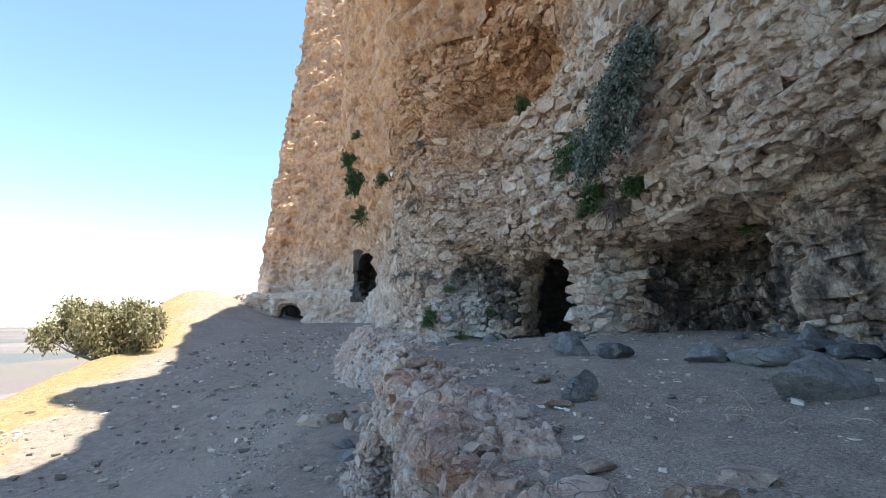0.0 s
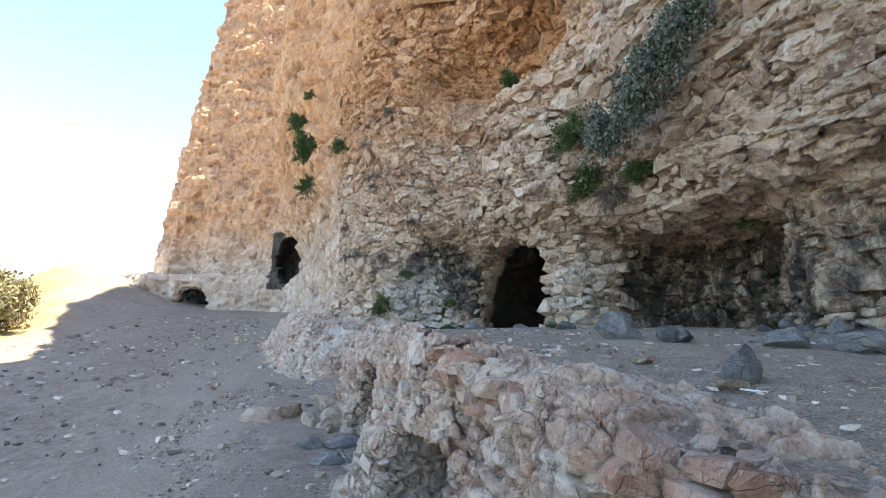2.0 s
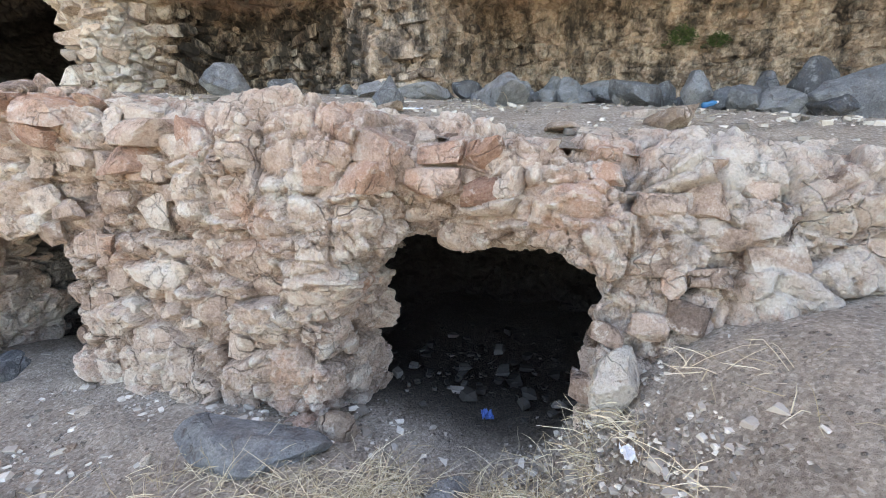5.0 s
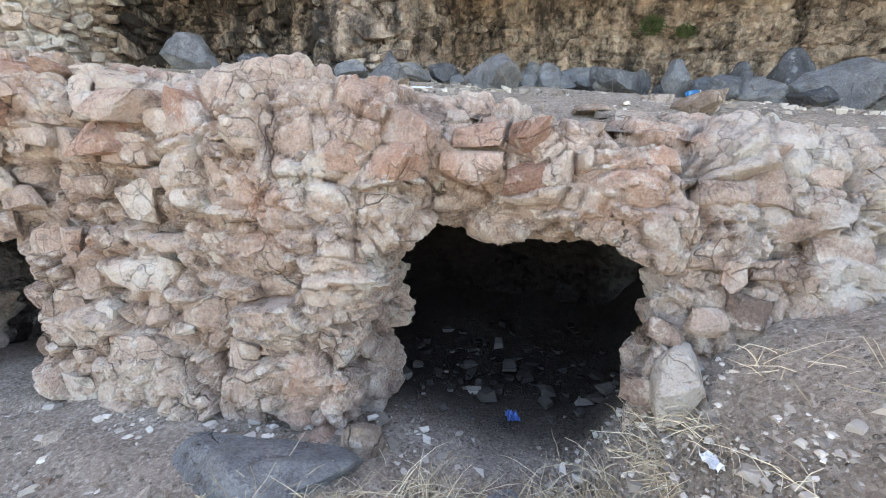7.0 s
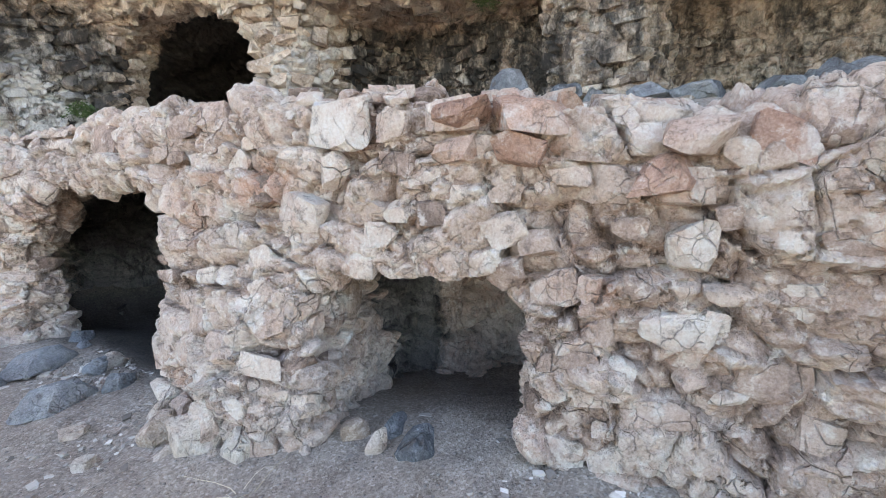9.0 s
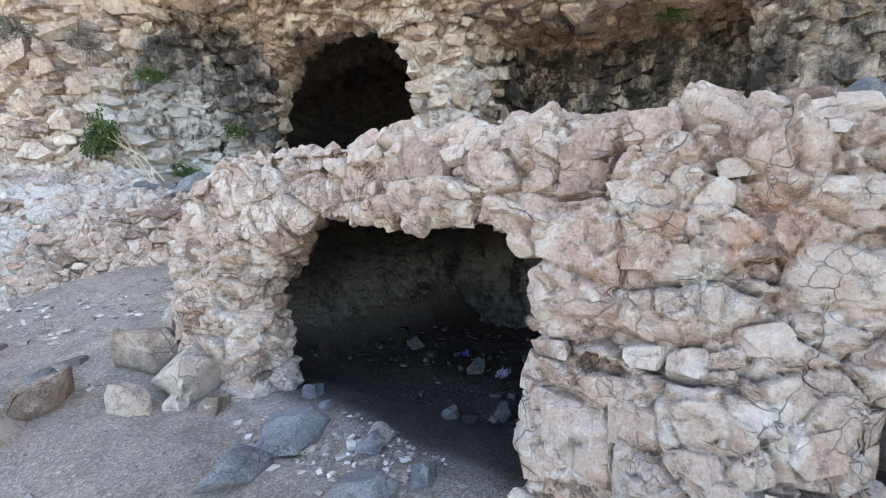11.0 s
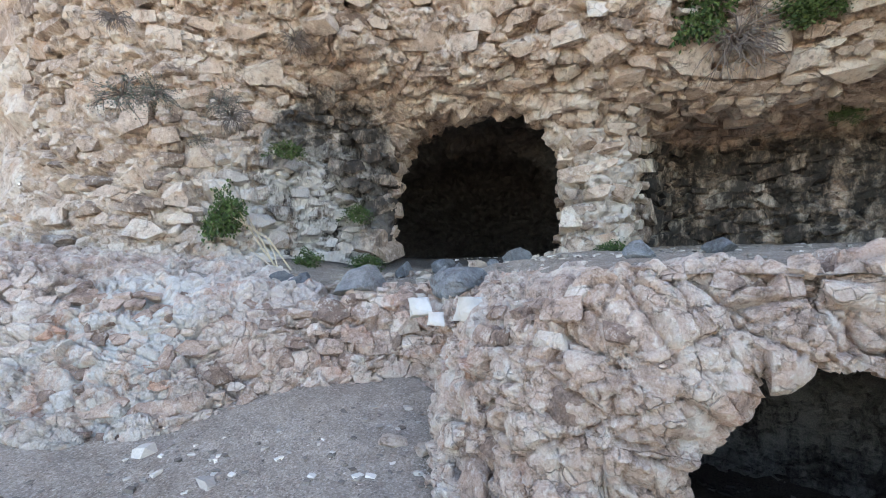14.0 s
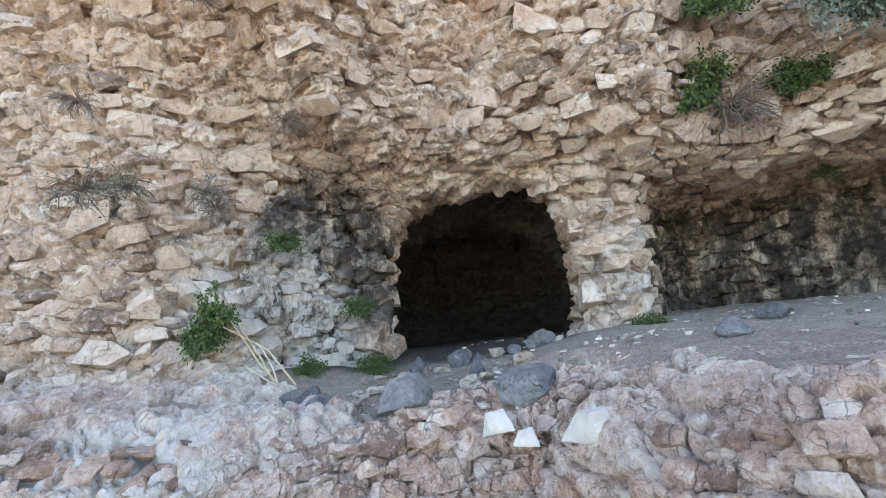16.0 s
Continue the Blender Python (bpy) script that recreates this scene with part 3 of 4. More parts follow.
fv, fq = net(cliff_field, (-26, -24, -6), (26, 70, 42), 0.5)
mid = fv[fq].mean(1)
inside = np.all((mid > np.array(NEAR_LO) + (-9, 0.25, -9)) & (mid < np.array(NEAR_HI) - (-30, 0.25, 0.25)), axis=1)
fq = fq[~inside]
fv, fq = quarter(fv, fq)
fv, tone = relief(fv, fq, 2.2, 0.8, 0.5, 11)
# darkness of the two far holes, painted onto their inner rock
far_shade = smooth(34.2, 35.0, fv[:, 1]) * (np.abs(fv[:, 0] + 5.7) < 1.4) * (np.abs(fv[:, 2] - 5.9) < 2.0)
far_shade = np.maximum(far_shade, smooth(38.0, 38.8, fv[:, 1]) * (np.abs(fv[:, 0] + 12.4) < 1.5) * (fv[:, 2] < 3.9))
far = new("cliff_far", mesh_of("cliff_far", fv, fq, mat_cliff, (("tone", tone), ("soot_shade", far_shade), ("lime", 0.08 * smooth(20, 34, fv[:, 1])))))
tagged(far, "distant ochre limestone cliff rising against blue sky", "cliff", kind="structure")


# ---- ground ----
def sheet(xs, ys, height):
    x, y = np.meshgrid(xs, ys, indexing="ij")
    z = height(x, y)
    v = np.stack([x, y, z], 2).reshape(-1, 3)
    a = np.arange(v.shape[0]).reshape(x.shape)
    q = np.stack([a[:-1, :-1], a[1:, :-1], a[1:, 1:], a[:-1, 1:]], 2).reshape(-1, 4)
    return v, q


def graded(lo, hi, step, reach, grow=1.12):
    out = list(np.arange(lo, hi, step))
    d, p = step, out[-1]
    while p < reach:
        d *= grow
        p += d
        out.append(p)
    d, p, left = step, lo, []
    while p > -reach:
        d *= grow
        p -= d
        left.append(p)
    return np.array(left[::-1] + out)


gv, gq = sheet(graded(-9, 3.5, 0.06, 4000), graded(-1, 16, 0.06, 4000), low_ground)
flat = np.where((np.abs(gv[:, 0]) < 60) & (np.abs(gv[:, 1]) < 80), 1.0, 0.0)
rough = fractal(gv, 1.1, 51, 3) * 0.05 + fractal(gv, 0.16, 57, 2) * 0.014
gv[:, 2] += rough * flat
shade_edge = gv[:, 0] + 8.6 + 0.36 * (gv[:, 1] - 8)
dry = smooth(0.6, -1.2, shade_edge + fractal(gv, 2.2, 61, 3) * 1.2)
path = smooth(2.2, 0.4, np.abs(gv[:, 0] + 3.4 + 0.12 * (gv[:, 1] - 6))) * smooth(22, 10, gv[:, 1])
# soil behind the wall openings darkened in colour to stand for chamber shade
ground = new("ground", mesh_of("ground", gv, gq, mat_soil, (("dry", dry), ("path", path), ("field", smooth(-40, -90, gv[:, 0])), ("cave_shade", smooth(0.12, -0.3, along(EDGE_LINE, gv[:, 0], gv[:, 1])[0]) * smooth(1.6, 2.4, gv[:, 1]) * (1 - smooth(10.8, 11.4, gv[:, 1])) * (1 - 0.8 * smooth(5.2, 5.6, gv[:, 1]) * (1 - smooth(6.8, 7.2, gv[:, 1]))))), True))
tagged(ground, "dark stony soil slope with dry straw-coloured grass", "ground", kind="structure")
sv, sq = sheet(np.arange(-1.2, 10.4, 0.06), np.arange(-6, 16.6, 0.06), terrace_top)
sv[:, 2] += fractal(sv, 0.9, 71, 3) * 0.035 + fractal(sv, 0.14, 77, 2) * 0.012
d, _ = along(EDGE_LINE, sv[:, 0], sv[:, 1])
keep = (d[sq] < -0.22).all(1)
sq = sq[keep]
zero = np.zeros(len(sv))
# terrace soil inside the cave gets its shade painted the same way
floor = new("terrace_floor", mesh_of("terrace_floor", sv, sq, mat_soil, (("dry", zero), ("path", 0.3 * smooth(1.6, 0.6, np.abs(sv[:, 0] - 2.6))), ("cave_shade", smooth(0.25, -0.2, along(CLIFF_LINE, sv[:, 0], sv[:, 1])[0]) * smooth(12.4, 13.2, sv[:, 1]))), True))
tagged(floor, "dark gravelly soil floor of the rock terrace", "ground", kind="structure")


# ---- makers ----
def part(name, me, parent, label=""):
    ob = new(name, me)
    ob.parent = parent
    if label:
        ob["label"] = label
    return ob


def chunk_data(rng, cuts, subdivisions=0, rough=0.0):
    """A broken stone: a ball cut flat by random planes. Vertices and triangles, about 1 across."""
    bm = bmesh.new()
    if subdivisions:
        bmesh.ops.create_icosphere(bm, subdivisions=subdivisions, radius=0.62)
        v = np.array([p.co for p in bm.verts])
        tri = np.array([[p.index for p in f.verts] for f in bm.faces])
        bm.free()
        for _ in range(cuts):
            n = rng.normal(size=3)
            n /= np.linalg.norm(n)
            depth = rng.uniform(0.27, 0.47)
            over = v @ n - depth
            v = v - np.outer(np.clip(over, 0, None) * 0.92, n)
        v = v + v * (rough * fractal(v * 1.0 + rng.uniform(0, 50), 0.35, 5, 4))[:, None]
        return v, tri
    bmesh.ops.create_cube(bm, size=1.0)
    for p in bm.verts:
        p.co += Vector(rng.uniform(-0.2, 0.2, 3))
    for _ in range(cuts):
        n = rng.normal(size=3) * np.array([1, 1, 0.8])
        n /= np.linalg.norm(n)
        geo = bm.verts[:] + bm.edges[:] + bm.faces[:]
        cut = bmesh.ops.bisect_plane(bm, geom=geo, plane_co=Vector(n * rng.uniform(0.36, 0.54)), plane_no=Vector(n), clear_outer=True)
        edges = [e for e in cut["geom_cut"] if isinstance(e, bmesh.types.BMEdge)]
        if len(edges) > 2:
            bmesh.ops.contextual_create(bm, geom=edges)
    bmesh.ops.triangulate(bm, faces=bm.faces[:])
    bmesh.ops.recalc_face_normals(bm, faces=bm.faces[:])
    bm.verts.index_update()
    v = np.array([p.co for p in bm.verts])
    tri = np.array([[p.index for p in f.verts] for f in bm.faces])
    bm.free()
    return v, tri


rng = np.random.default_rng(4)


def squared_stone(rng, cells, cuts=5, rough=0.035):
    """A squarish broken stone with flat faces and slightly worn edges, about 1 across."""
    bm = bmesh.new()
    bmesh.ops.create_cube(bm, size=1.0)
    if cells > 1:
        bmesh.ops.subdivide_edges(bm, edges=bm.edges[:], cuts=cells - 1, use_grid_fill=True)
    bmesh.ops.triangulate(bm, faces=bm.faces[:])
    bm.verts.index_update()
    v = np.array([p.co for p in bm.verts])
    tri = np.array([[p.index for p in f.verts] for f in bm.faces])
    bm.free()
    v = v * (0.96 - 0.12 * smooth(0.45, 0.8, np.linalg.norm(v, axis=1)))[:, None]
    v = v + 0.5 * rng.uniform(-1, 1, 3) * v[:, [1, 2, 0]] * v[:, [2, 0, 1]] * 2 + 0.22 * v[:, [1, 2, 0]] * rng.uniform(-1, 1, 3)
    for _ in range(cuts):
        n = rng.normal(size=3)
        n /= np.linalg.norm(n)
        v = v - np.outer(np.clip(v @ n - rng.uniform(0.3, 0.52), 0, None) * 0.97, n)
    return v * (1 + rough * fractal(v + rng.uniform(0, 50), 0.3, 5, 2))[:, None], tri


BLOCKS = [chunk_data(rng, 8) for _ in range(22)]
FINE_BLOCKS = [squared_stone(rng, 4) for _ in range(16)]
CHIPS = [chunk_data(rng, 3) for _ in range(6)]


def frames_at(n, spin):
    """Axes on a surface: along the bedding, up the face, and out of it."""
    up = np.array([0, 0, 1.0])
    u = np.cross(up, n)
    u /= max(np.linalg.norm(u), 1e-6)
    if abs(n[2]) > 0.93:
        u = np.array([math.cos(spin * 9), math.sin(spin * 9), 0.0])
    w = np.cross(n, u)
    w /= np.linalg.norm(w)
    c, s = math.cos(spin), math.sin(spin)
    return np.stack([c * u + s * w, -s * u + c * w, n], 1)


def set_stones(points, normals, sizes, rng, most):
    """Fits stones of falling size side by side on a surface. Returns (place, axes, size)."""
    out, where, reach = [], np.zeros((most, 3)), np.zeros(most)
    for size, share in sizes:
        order = rng.permutation(len(points))[:share]
        for i in order:
            if len(out) >= most:
                return out
            k = len(out)
            r = size * rng.uniform(0.75, 1.25)
            if normals[i][2] > 0.55 and r > 0.2:
                continue
            if k and np.any(np.linalg.norm(where[:k] - points[i], axis=1) < (reach[:k] + r) * 0.43):
                continue
            where[k], reach[k] = points[i], r
            out.append((points[i], frames_at(normals[i], rng.normal() * 0.16), r))
    return out


def joined(name, stones, data, rng, material, attrs=()):
    vs, ts, at = [], [], 0
    for p, axes, r, shape in stones:
        v, t = data[rng.integers(len(data))]
        vs.append((v * shape * r) @ axes.T + p)
        ts.append(t + at)
        at += len(v)
    v = np.concatenate(vs)
    return v, mesh_of(name, v, np.concatenate(ts), material, [(k, f(v)) for k, f in attrs])


# ---- blocks of the terrace wall ----
d, _ = along(EDGE_LINE, base_v[:, 0], base_v[:, 1])
facing = (d > -0.34) & (base_v[:, 1] > 0.9) & (base_v[:, 1] < 16) & (base_v[:, 2] > 0.0)
pts, nrm = base_v[facing], base_n[facing]
near_wall = (pts[:, 1] > 1.2) & (pts[:, 1] < 12.6)
rng = np.random.default_rng(12)
stones = set_stones(pts[near_wall], nrm[near_wall], ((0.25, 100), (0.19, 500), (0.14, 500), (0.1, 350)), rng, 640)
block_meshes = [mesh_of("rock_block", v, t, mat_block) for v, t in FINE_BLOCKS]
rest = []
for k, (p, axes, r) in enumerate(stones):
    shape = np.array([rng.uniform(0.9, 1.3), rng.uniform(0.65, 0.95), rng.uniform(0.5, 0.7)])
    if 2.5 < p[1] < 3.9 and 0.7 < p[2] < 1.02:
        continue
    if r > 0.2 and (p[2] < 0.45 or (2.4 < p[1] < 4.0 and 0.75 < p[2] < 1.25)):
        r = 0.2
    proud = -0.37 * shape[2] * r + rng.uniform(0.0, 0.08) * r
    p = p + axes[:, 2] * proud
    if k < 240:
        m = Matrix.Identity(4)
        for i in range(3):
            for j in range(3):
                m[i][j] = axes[i, j] * shape[j] * r
            m[i][3] = p[i]
        ob = part("rock_block", block_meshes[rng.integers(len(block_meshes))], terrace)
        ob.matrix_local = m
    else:
        rest.append((p, axes, r, shape))
far_wall = set_stones(pts[~near_wall], nrm[~near_wall], ((0.3, 200), (0.2, 900), (0.13, 1600)), rng, 520)
for p, axes, r in far_wall:
    shape = np.array([rng.uniform(0.9, 1.3), rng.uniform(0.6, 0.9), 0.55])
    rest.append((p - axes[:, 2] * 0.2 * r, axes, r, shape))
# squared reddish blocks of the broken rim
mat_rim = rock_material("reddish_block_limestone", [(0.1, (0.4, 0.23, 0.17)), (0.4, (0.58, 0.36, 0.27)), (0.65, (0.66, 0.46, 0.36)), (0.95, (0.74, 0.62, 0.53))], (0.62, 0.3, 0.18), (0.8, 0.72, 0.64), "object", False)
rim_meshes = [mesh_of("rim_block", v, t, mat_rim) for v, t in FINE_BLOCKS]
for course in range(2):
    at = 2.5 + 0.1 * course
    while at < 6.0:
        w = rng.uniform(0.2, 0.34)
        y0 = at + w / 2
        i = next(j for j in range(len(EDGE_LINE) - 1) if EDGE_LINE[j + 1][1] >= y0)
        (ax, ay), (bx, by) = EDGE_LINE[i], EDGE_LINE[i + 1]
        k = (y0 - ay) / (by - ay)
        x0 = ax + k * (bx - ax)
        h = rng.uniform(0.13, 0.19)
        z0 = float(terrace_top(np.array([x0]), np.array([y0]))[0]) - 0.03 - 0.16 * course
        if rng.uniform() < 0.8:
            ob = part("rim_block", rim_meshes[rng.integers(len(rim_meshes))], terrace)
            upright = float(smooth(3.3, 4.1, np.array(y0)) * (1 - smooth(6.0, 7.4, np.array(y0))))
            out = 0.14 * upright + 0.03 * course + rng.uniform(-0.05, 0.02) - (0.1 if y0 < 3.5 else 0.0)
            ob.matrix_local = pose(x0 - out, y0, z0, rng.normal() * 3, rng.normal() * 3, 90 + math.degrees(math.atan2(by - ay, bx - ax)) - 90 + rng.normal() * 5) @ Matrix.Diagonal((w * 1.02, rng.uniform(0.25, 0.36), h, 1))
        at += w + rng.uniform(0.0, 0.03)
_, me = joined("small_rock_blocks", rest, BLOCKS, rng, mat_block_rest)
tagged(part("small_rock_blocks", me, terrace), kind="stuff")

# ---- broken blocks of the cliff ----
rng = np.random.default_rng(21)
open_face = (cliff_v[:, 2] > 1.7) & (cliff_v[:, 2] < 10.8) & (cliff_v[:, 0] < 8.9) & (cliff_v[:, 1] > -2.5)
open_face &= ~((cliff_v[:, 0] > 3.0) & (cliff_v[:, 1] > 13.0) & (cliff_v[:, 2] < 4.7))
pts, nrm = cliff_v[open_face], cliff_n[open_face]
stones = set_stones(pts, nrm, ((0.55, 200), (0.38, 4000), (0.27, 11000), (0.18, 9000)), rng, 6400)
rest = []
cliff_meshes = [mesh_of("rock_block", v, t, mat_cliff_block) for v, t in BLOCKS]
for k, (p, axes, r) in enumerate(stones):
    shape = np.array([rng.uniform(0.9, 1.4), rng.uniform(0.45, 0.75), rng.uniform(0.5, 0.75)])
    p = p - axes[:, 2] * r * rng.uniform(0.14, 0.33)
    if p[1] > 10.6 and p[2] < 5.6 and r > 0.24 and p[0] < 4.1 and len(cliff.children) < 300:
        m = Matrix.Identity(4)
        for i in range(3):
            for j in range(3):
                m[i][j] = axes[i, j] * shape[j] * r
            m[i][3] = p[i]
        part("rock_block", cliff_meshes[rng.integers(len(cliff_meshes))], cliff).matrix_local = m
    else:
        rest.append((p, axes, r, shape))


_, me = joined("cliff_blocks", rest, BLOCKS, rng, mat_cliff_rest, (("soot_shade", cliff_soot_shade), ("lime", cliff_lime)))
tagged(part("cliff_blocks", me, cliff), kind="stuff")


# ---- loose stones ----
def soil_at(x, y, upper):
    f = terrace_top if upper else low_ground
    return float(f(np.array([x]), np.array([y]))[0])


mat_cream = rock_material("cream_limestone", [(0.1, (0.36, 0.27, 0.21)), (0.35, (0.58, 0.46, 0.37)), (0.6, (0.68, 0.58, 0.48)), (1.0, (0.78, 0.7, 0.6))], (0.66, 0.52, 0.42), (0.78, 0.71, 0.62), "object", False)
rng = np.random.default_rng(33)
SHAPES = [chunk_data(rng, 14, 4, 0.12) for _ in range(9)]
grey_meshes = [mesh_of("boulder", v, t, mat_basalt) for v, t in SHAPES]
pale_meshes = [mesh_of("boulder", *squared_stone(rng, 8, 9, 0.07), mat_cream) for _ in range(9)]


def boulder(name, x, y, z, w, h, kind, label, group, depth=None, turn=None):
    me = (grey_meshes if kind == "grey" else pale_meshes)[rng.integers(9)]
    ob = new(name, me)
    depth = depth or w * rng.uniform(0.6, 0.9)
    ob.rotation_euler = (rng.normal() * 0.08, rng.normal() * 0.08, rng.uniform(-0.5, 0.5) if turn is None else turn)
    ob.scale = (w, depth, h * 1.25) if kind == "grey" else (w * 0.86, depth * 0.86, h * 1.05)
    ob.location = (x, y, z + h * 0.42)
    return tagged(ob, label, "boulder" if w > 0.25 else "stone", group)


white_mesh = mesh_of("stone", *squared_stone(rng, 7, 3, 0.06), plain_material("chalky_white", (0.6, 0.58, 0.53), (0.82, 0.8, 0.75), 10.0))
UPPER = "stones along the cliff foot"
# grey boulders on the terrace: x, y, width, height
for x, y, w, h in [(1.8, 6.6, 0.52, 0.3), (2.36, 6.35, 0.48, 0.24), (3.2, 5.7, 0.62, 0.28), (3.7, 5.3, 0.9, 0.26), (1.22, 4.3, 0.36, 0.24), (4.7, 6.0, 0.6, 0.22), (4.9, 5.55, 0.7, 0.2),
                   (-0.05, 13.5, 0.72, 0.42), (0.5, 12.5, 0.6, 0.34), (1.53, 13.6, 0.3, 0.2), (-0.3, 14.75, 0.34, 0.24), (0.22, 15.0, 0.25, 0.14), (1.12, 10.85, 0.34, 0.18), (2.9, 10.4, 0.5, 0.2), (-0.2, 14.4, 0.4, 0.16), (1.71, 14.6, 0.27, 0.2)]:
    boulder("boulder", x, y, soil_at(x, y, True) - 0.03, w, h, "grey", "blue-grey weathered boulder lying on the terrace soil", "grey boulders on the terrace")
boulder("boulder", 3.1, 3.95, soil_at(3.1, 3.9, True) - 0.03, 1.0, 0.34, "grey", "large flat blue-grey boulder on the terrace soil", "grey boulders on the terrace", 0.6, 0.25)
for x, y, w, h in [(6.1, 7.17, 0.88, 0.41), (6.1, 6.49, 0.74, 0.34), (5.2, 5.22, 0.63, 0.38), (5.2, 4.51, 0.79, 0.37), (6.1, 4.12, 0.58, 0.36), (5.2, 3.63, 0.6, 0.41), (6.1, 3.27, 0.77, 0.46), (5.2, 2.67, 0.93, 0.41), (6.1, 2.44, 0.48, 0.41), (5.2, 2.02, 0.51, 0.41), (5.2, 1.69, 0.6, 0.36), (4.7, 1.47, 0.48, 0.38), (5.6, 1.19, 0.54, 0.43), (4.7, 1.16, 0.72, 0.38), (4.7, 0.85, 0.73, 0.52), (4.2, 0.67, 0.76, 0.32), (4.2, 0.53, 1.22, 0.49), (4.2, 0.29, 0.46, 0.33)]:
    boulder("boulder", x, y, soil_at(x, y, True) - 0.04, w, h, "grey", "blue-grey boulder in the row along the cliff foot", UPPER)
for x, y, w in zip(rng.uniform(4.6, 6.4, 30), rng.uniform(-0.5, 8.0, 30), rng.uniform(0.22, 0.5, 30)):
    boulder("boulder", x, y, soil_at(x, y, True) - 0.03, w, w * 0.55, "grey", "blue-grey boulder in the row along the cliff foot", UPPER)
LOWER = "grey boulders by the cave mouths"
for x, y, w, h in [(-1.85, 9.25, 0.5, 0.2), (-1.55, 8.5, 0.56, 0.22), (-1.22, 8.4, 0.26, 0.16), (-0.68, 6.3, 0.2, 0.14), (-0.76, 6.08, 0.25, 0.17), (-1.2, 8.85, 0.2, 0.14),
                   (-2.28, 11.1, 0.3, 0.18), (-1.38, 9.36, 0.6, 0.2), (-0.95, 9.8, 0.25, 0.15), (-1.05, 9.5, 0.16, 0.12), (0.15, 8.75, 0.2, 0.14), (0.43, 8.65, 0.3, 0.22), (0.2, 8.45, 0.22, 0.15), (-0.05, 8.2, 0.34, 0.24),
                   (0.86, 9.55, 0.27, 0.12), (1.05, 10.6, 0.28, 0.17), (1.9, 8.5, 0.15, 0.14), (-0.45, 3.05, 0.3, 0.16)]:
    boulder("boulder", x, y, soil_at(x, y, False) - 0.03, w, h, "grey", "blue-grey boulder on dark soil beside the cave mouth", LOWER)
boulder("boulder", -0.72, 4.1, soil_at(-0.72, 4.1, False) - 0.05, 0.95, 0.18, "grey", "long flat blue-grey slab half buried at the wall foot", LOWER, 0.42, -1.45)
for x, y, w, h in [(-2.8, 10.75, 0.8, 0.36), (-2.42, 10.95, 0.62, 0.32), (-2.0, 10.42, 0.34, 0.32), (-1.75, 10.25, 0.26, 0.26), (-1.62, 10.05, 0.3, 0.26), (-1.65, 11.0, 0.6, 0.42), (-1.52, 10.48, 0.72, 0.5), (-1.35, 7.15, 0.34, 0.3), (-1.42, 7.45, 0.28, 0.26), (-1.25, 6.9, 0.3, 0.3), (-1.5, 7.25, 0.2, 0.16), (-1.3, 7.7, 0.24, 0.24), (-1.4, 6.95, 0.2, 0.16)]:
    boulder("boulder", x, y, soil_at(x, y, False) - 0.1, w, h * 1.1, "pale", "pinkish limestone boulder fallen at the terrace foot", "fallen limestone boulders")
for x, y, w, h in [(-0.87, 6.45, 0.2, 0.16), (-0.9, 6.25, 0.18, 0.14), (-1.76, 7.6, 0.15, 0.07), (-1.66, 7.98, 0.18, 0.07), (-0.81, 5.15, 0.15, 0.06), (-0.95, 4.42, 0.09, 0.07), (-1.04, 4.88, 0.09, 0.05), (-0.14, 2.06, 0.07, 0.03),
                   (-1.08, 8.9, 0.24, 0.12), (-1.97, 12.15, 0.16, 0.05), (-2.6, 11.3, 0.32, 0.12), (-1.05, 12.1, 0.26, 0.1), (-1.0, 11.85, 0.13, 0.1), (-0.95, 11.75, 0.2, 0.14), (-5.25, 19.7, 0.33, 0.3), (-6.9, 16.2, 0.3, 0.16)]:
    boulder("stone", x, y, soil_at(x, y, False) - 0.015, w, h, "pale", "small pale limestone lying on the soil", "pale stones on the slope")
for x, y, w, h in [(0.62, 4.0, 0.24, 0.06), (1.04, 5.1, 0.24, 0.06), (0.5, 3.3, 0.24, 0.06), (0.52, 2.85, 0.16, 0.05), (0.73, 2.66, 0.34, 0.08), (1.18, 2.3, 0.42, 0.14), (0.97, 4.15, 0.28, 0.06), (2.5, 4.9, 0.08, 0.07), (1.3, 12.9, 0.28, 0.14), (0.75, 13.3, 0.24, 0.1), (0.1, 13.2, 0.24, 0.06), (0.45, 11.75, 0.25, 0.06), (0.9, 2.9, 0.3, 0.06), (1.5, 2.5, 0.36, 0.08)] + [(float(x), float(y), float(w), float(w) * 0.3) for x, y, w in zip(rng.uniform(-0.2, 2.2, 26), rng.uniform(12.3, 15.0, 26), rng.uniform(0.1, 0.34, 26))]:
    boulder("stone", x, y, soil_at(x, y, True) - 0.012, w, h, "pale", "flat pale limestone slab on the terrace soil", "pale slabs on the terrace")


# rubble lying across the sill of the dark cave
for k, (w, kind) in enumerate([(0.34, "grey"), (0.2, "pale"), (0.16, "pale"), (0.42, "grey"), (0.22, "grey"), (0.3, "pale"), (0.18, "pale"), (0.26, "grey"), (0.48, "grey"), (0.2, "pale"), (0.24, "pale"), (0.3, "pale")]):
    x, y = 2.0 + 0.15 * k + rng.uniform(-0.15, 0.05), 15.0 - 0.19 * k + rng.uniform(-0.25, 0.05)
    boulder("boulder", x, y, soil_at(x, y, True) - 0.03, w, w * 0.62, kind, "%s stone lying across the cave sill" % ("blue-grey rounded" if kind == "grey" else "pale broken"), "stones on the cave sill")
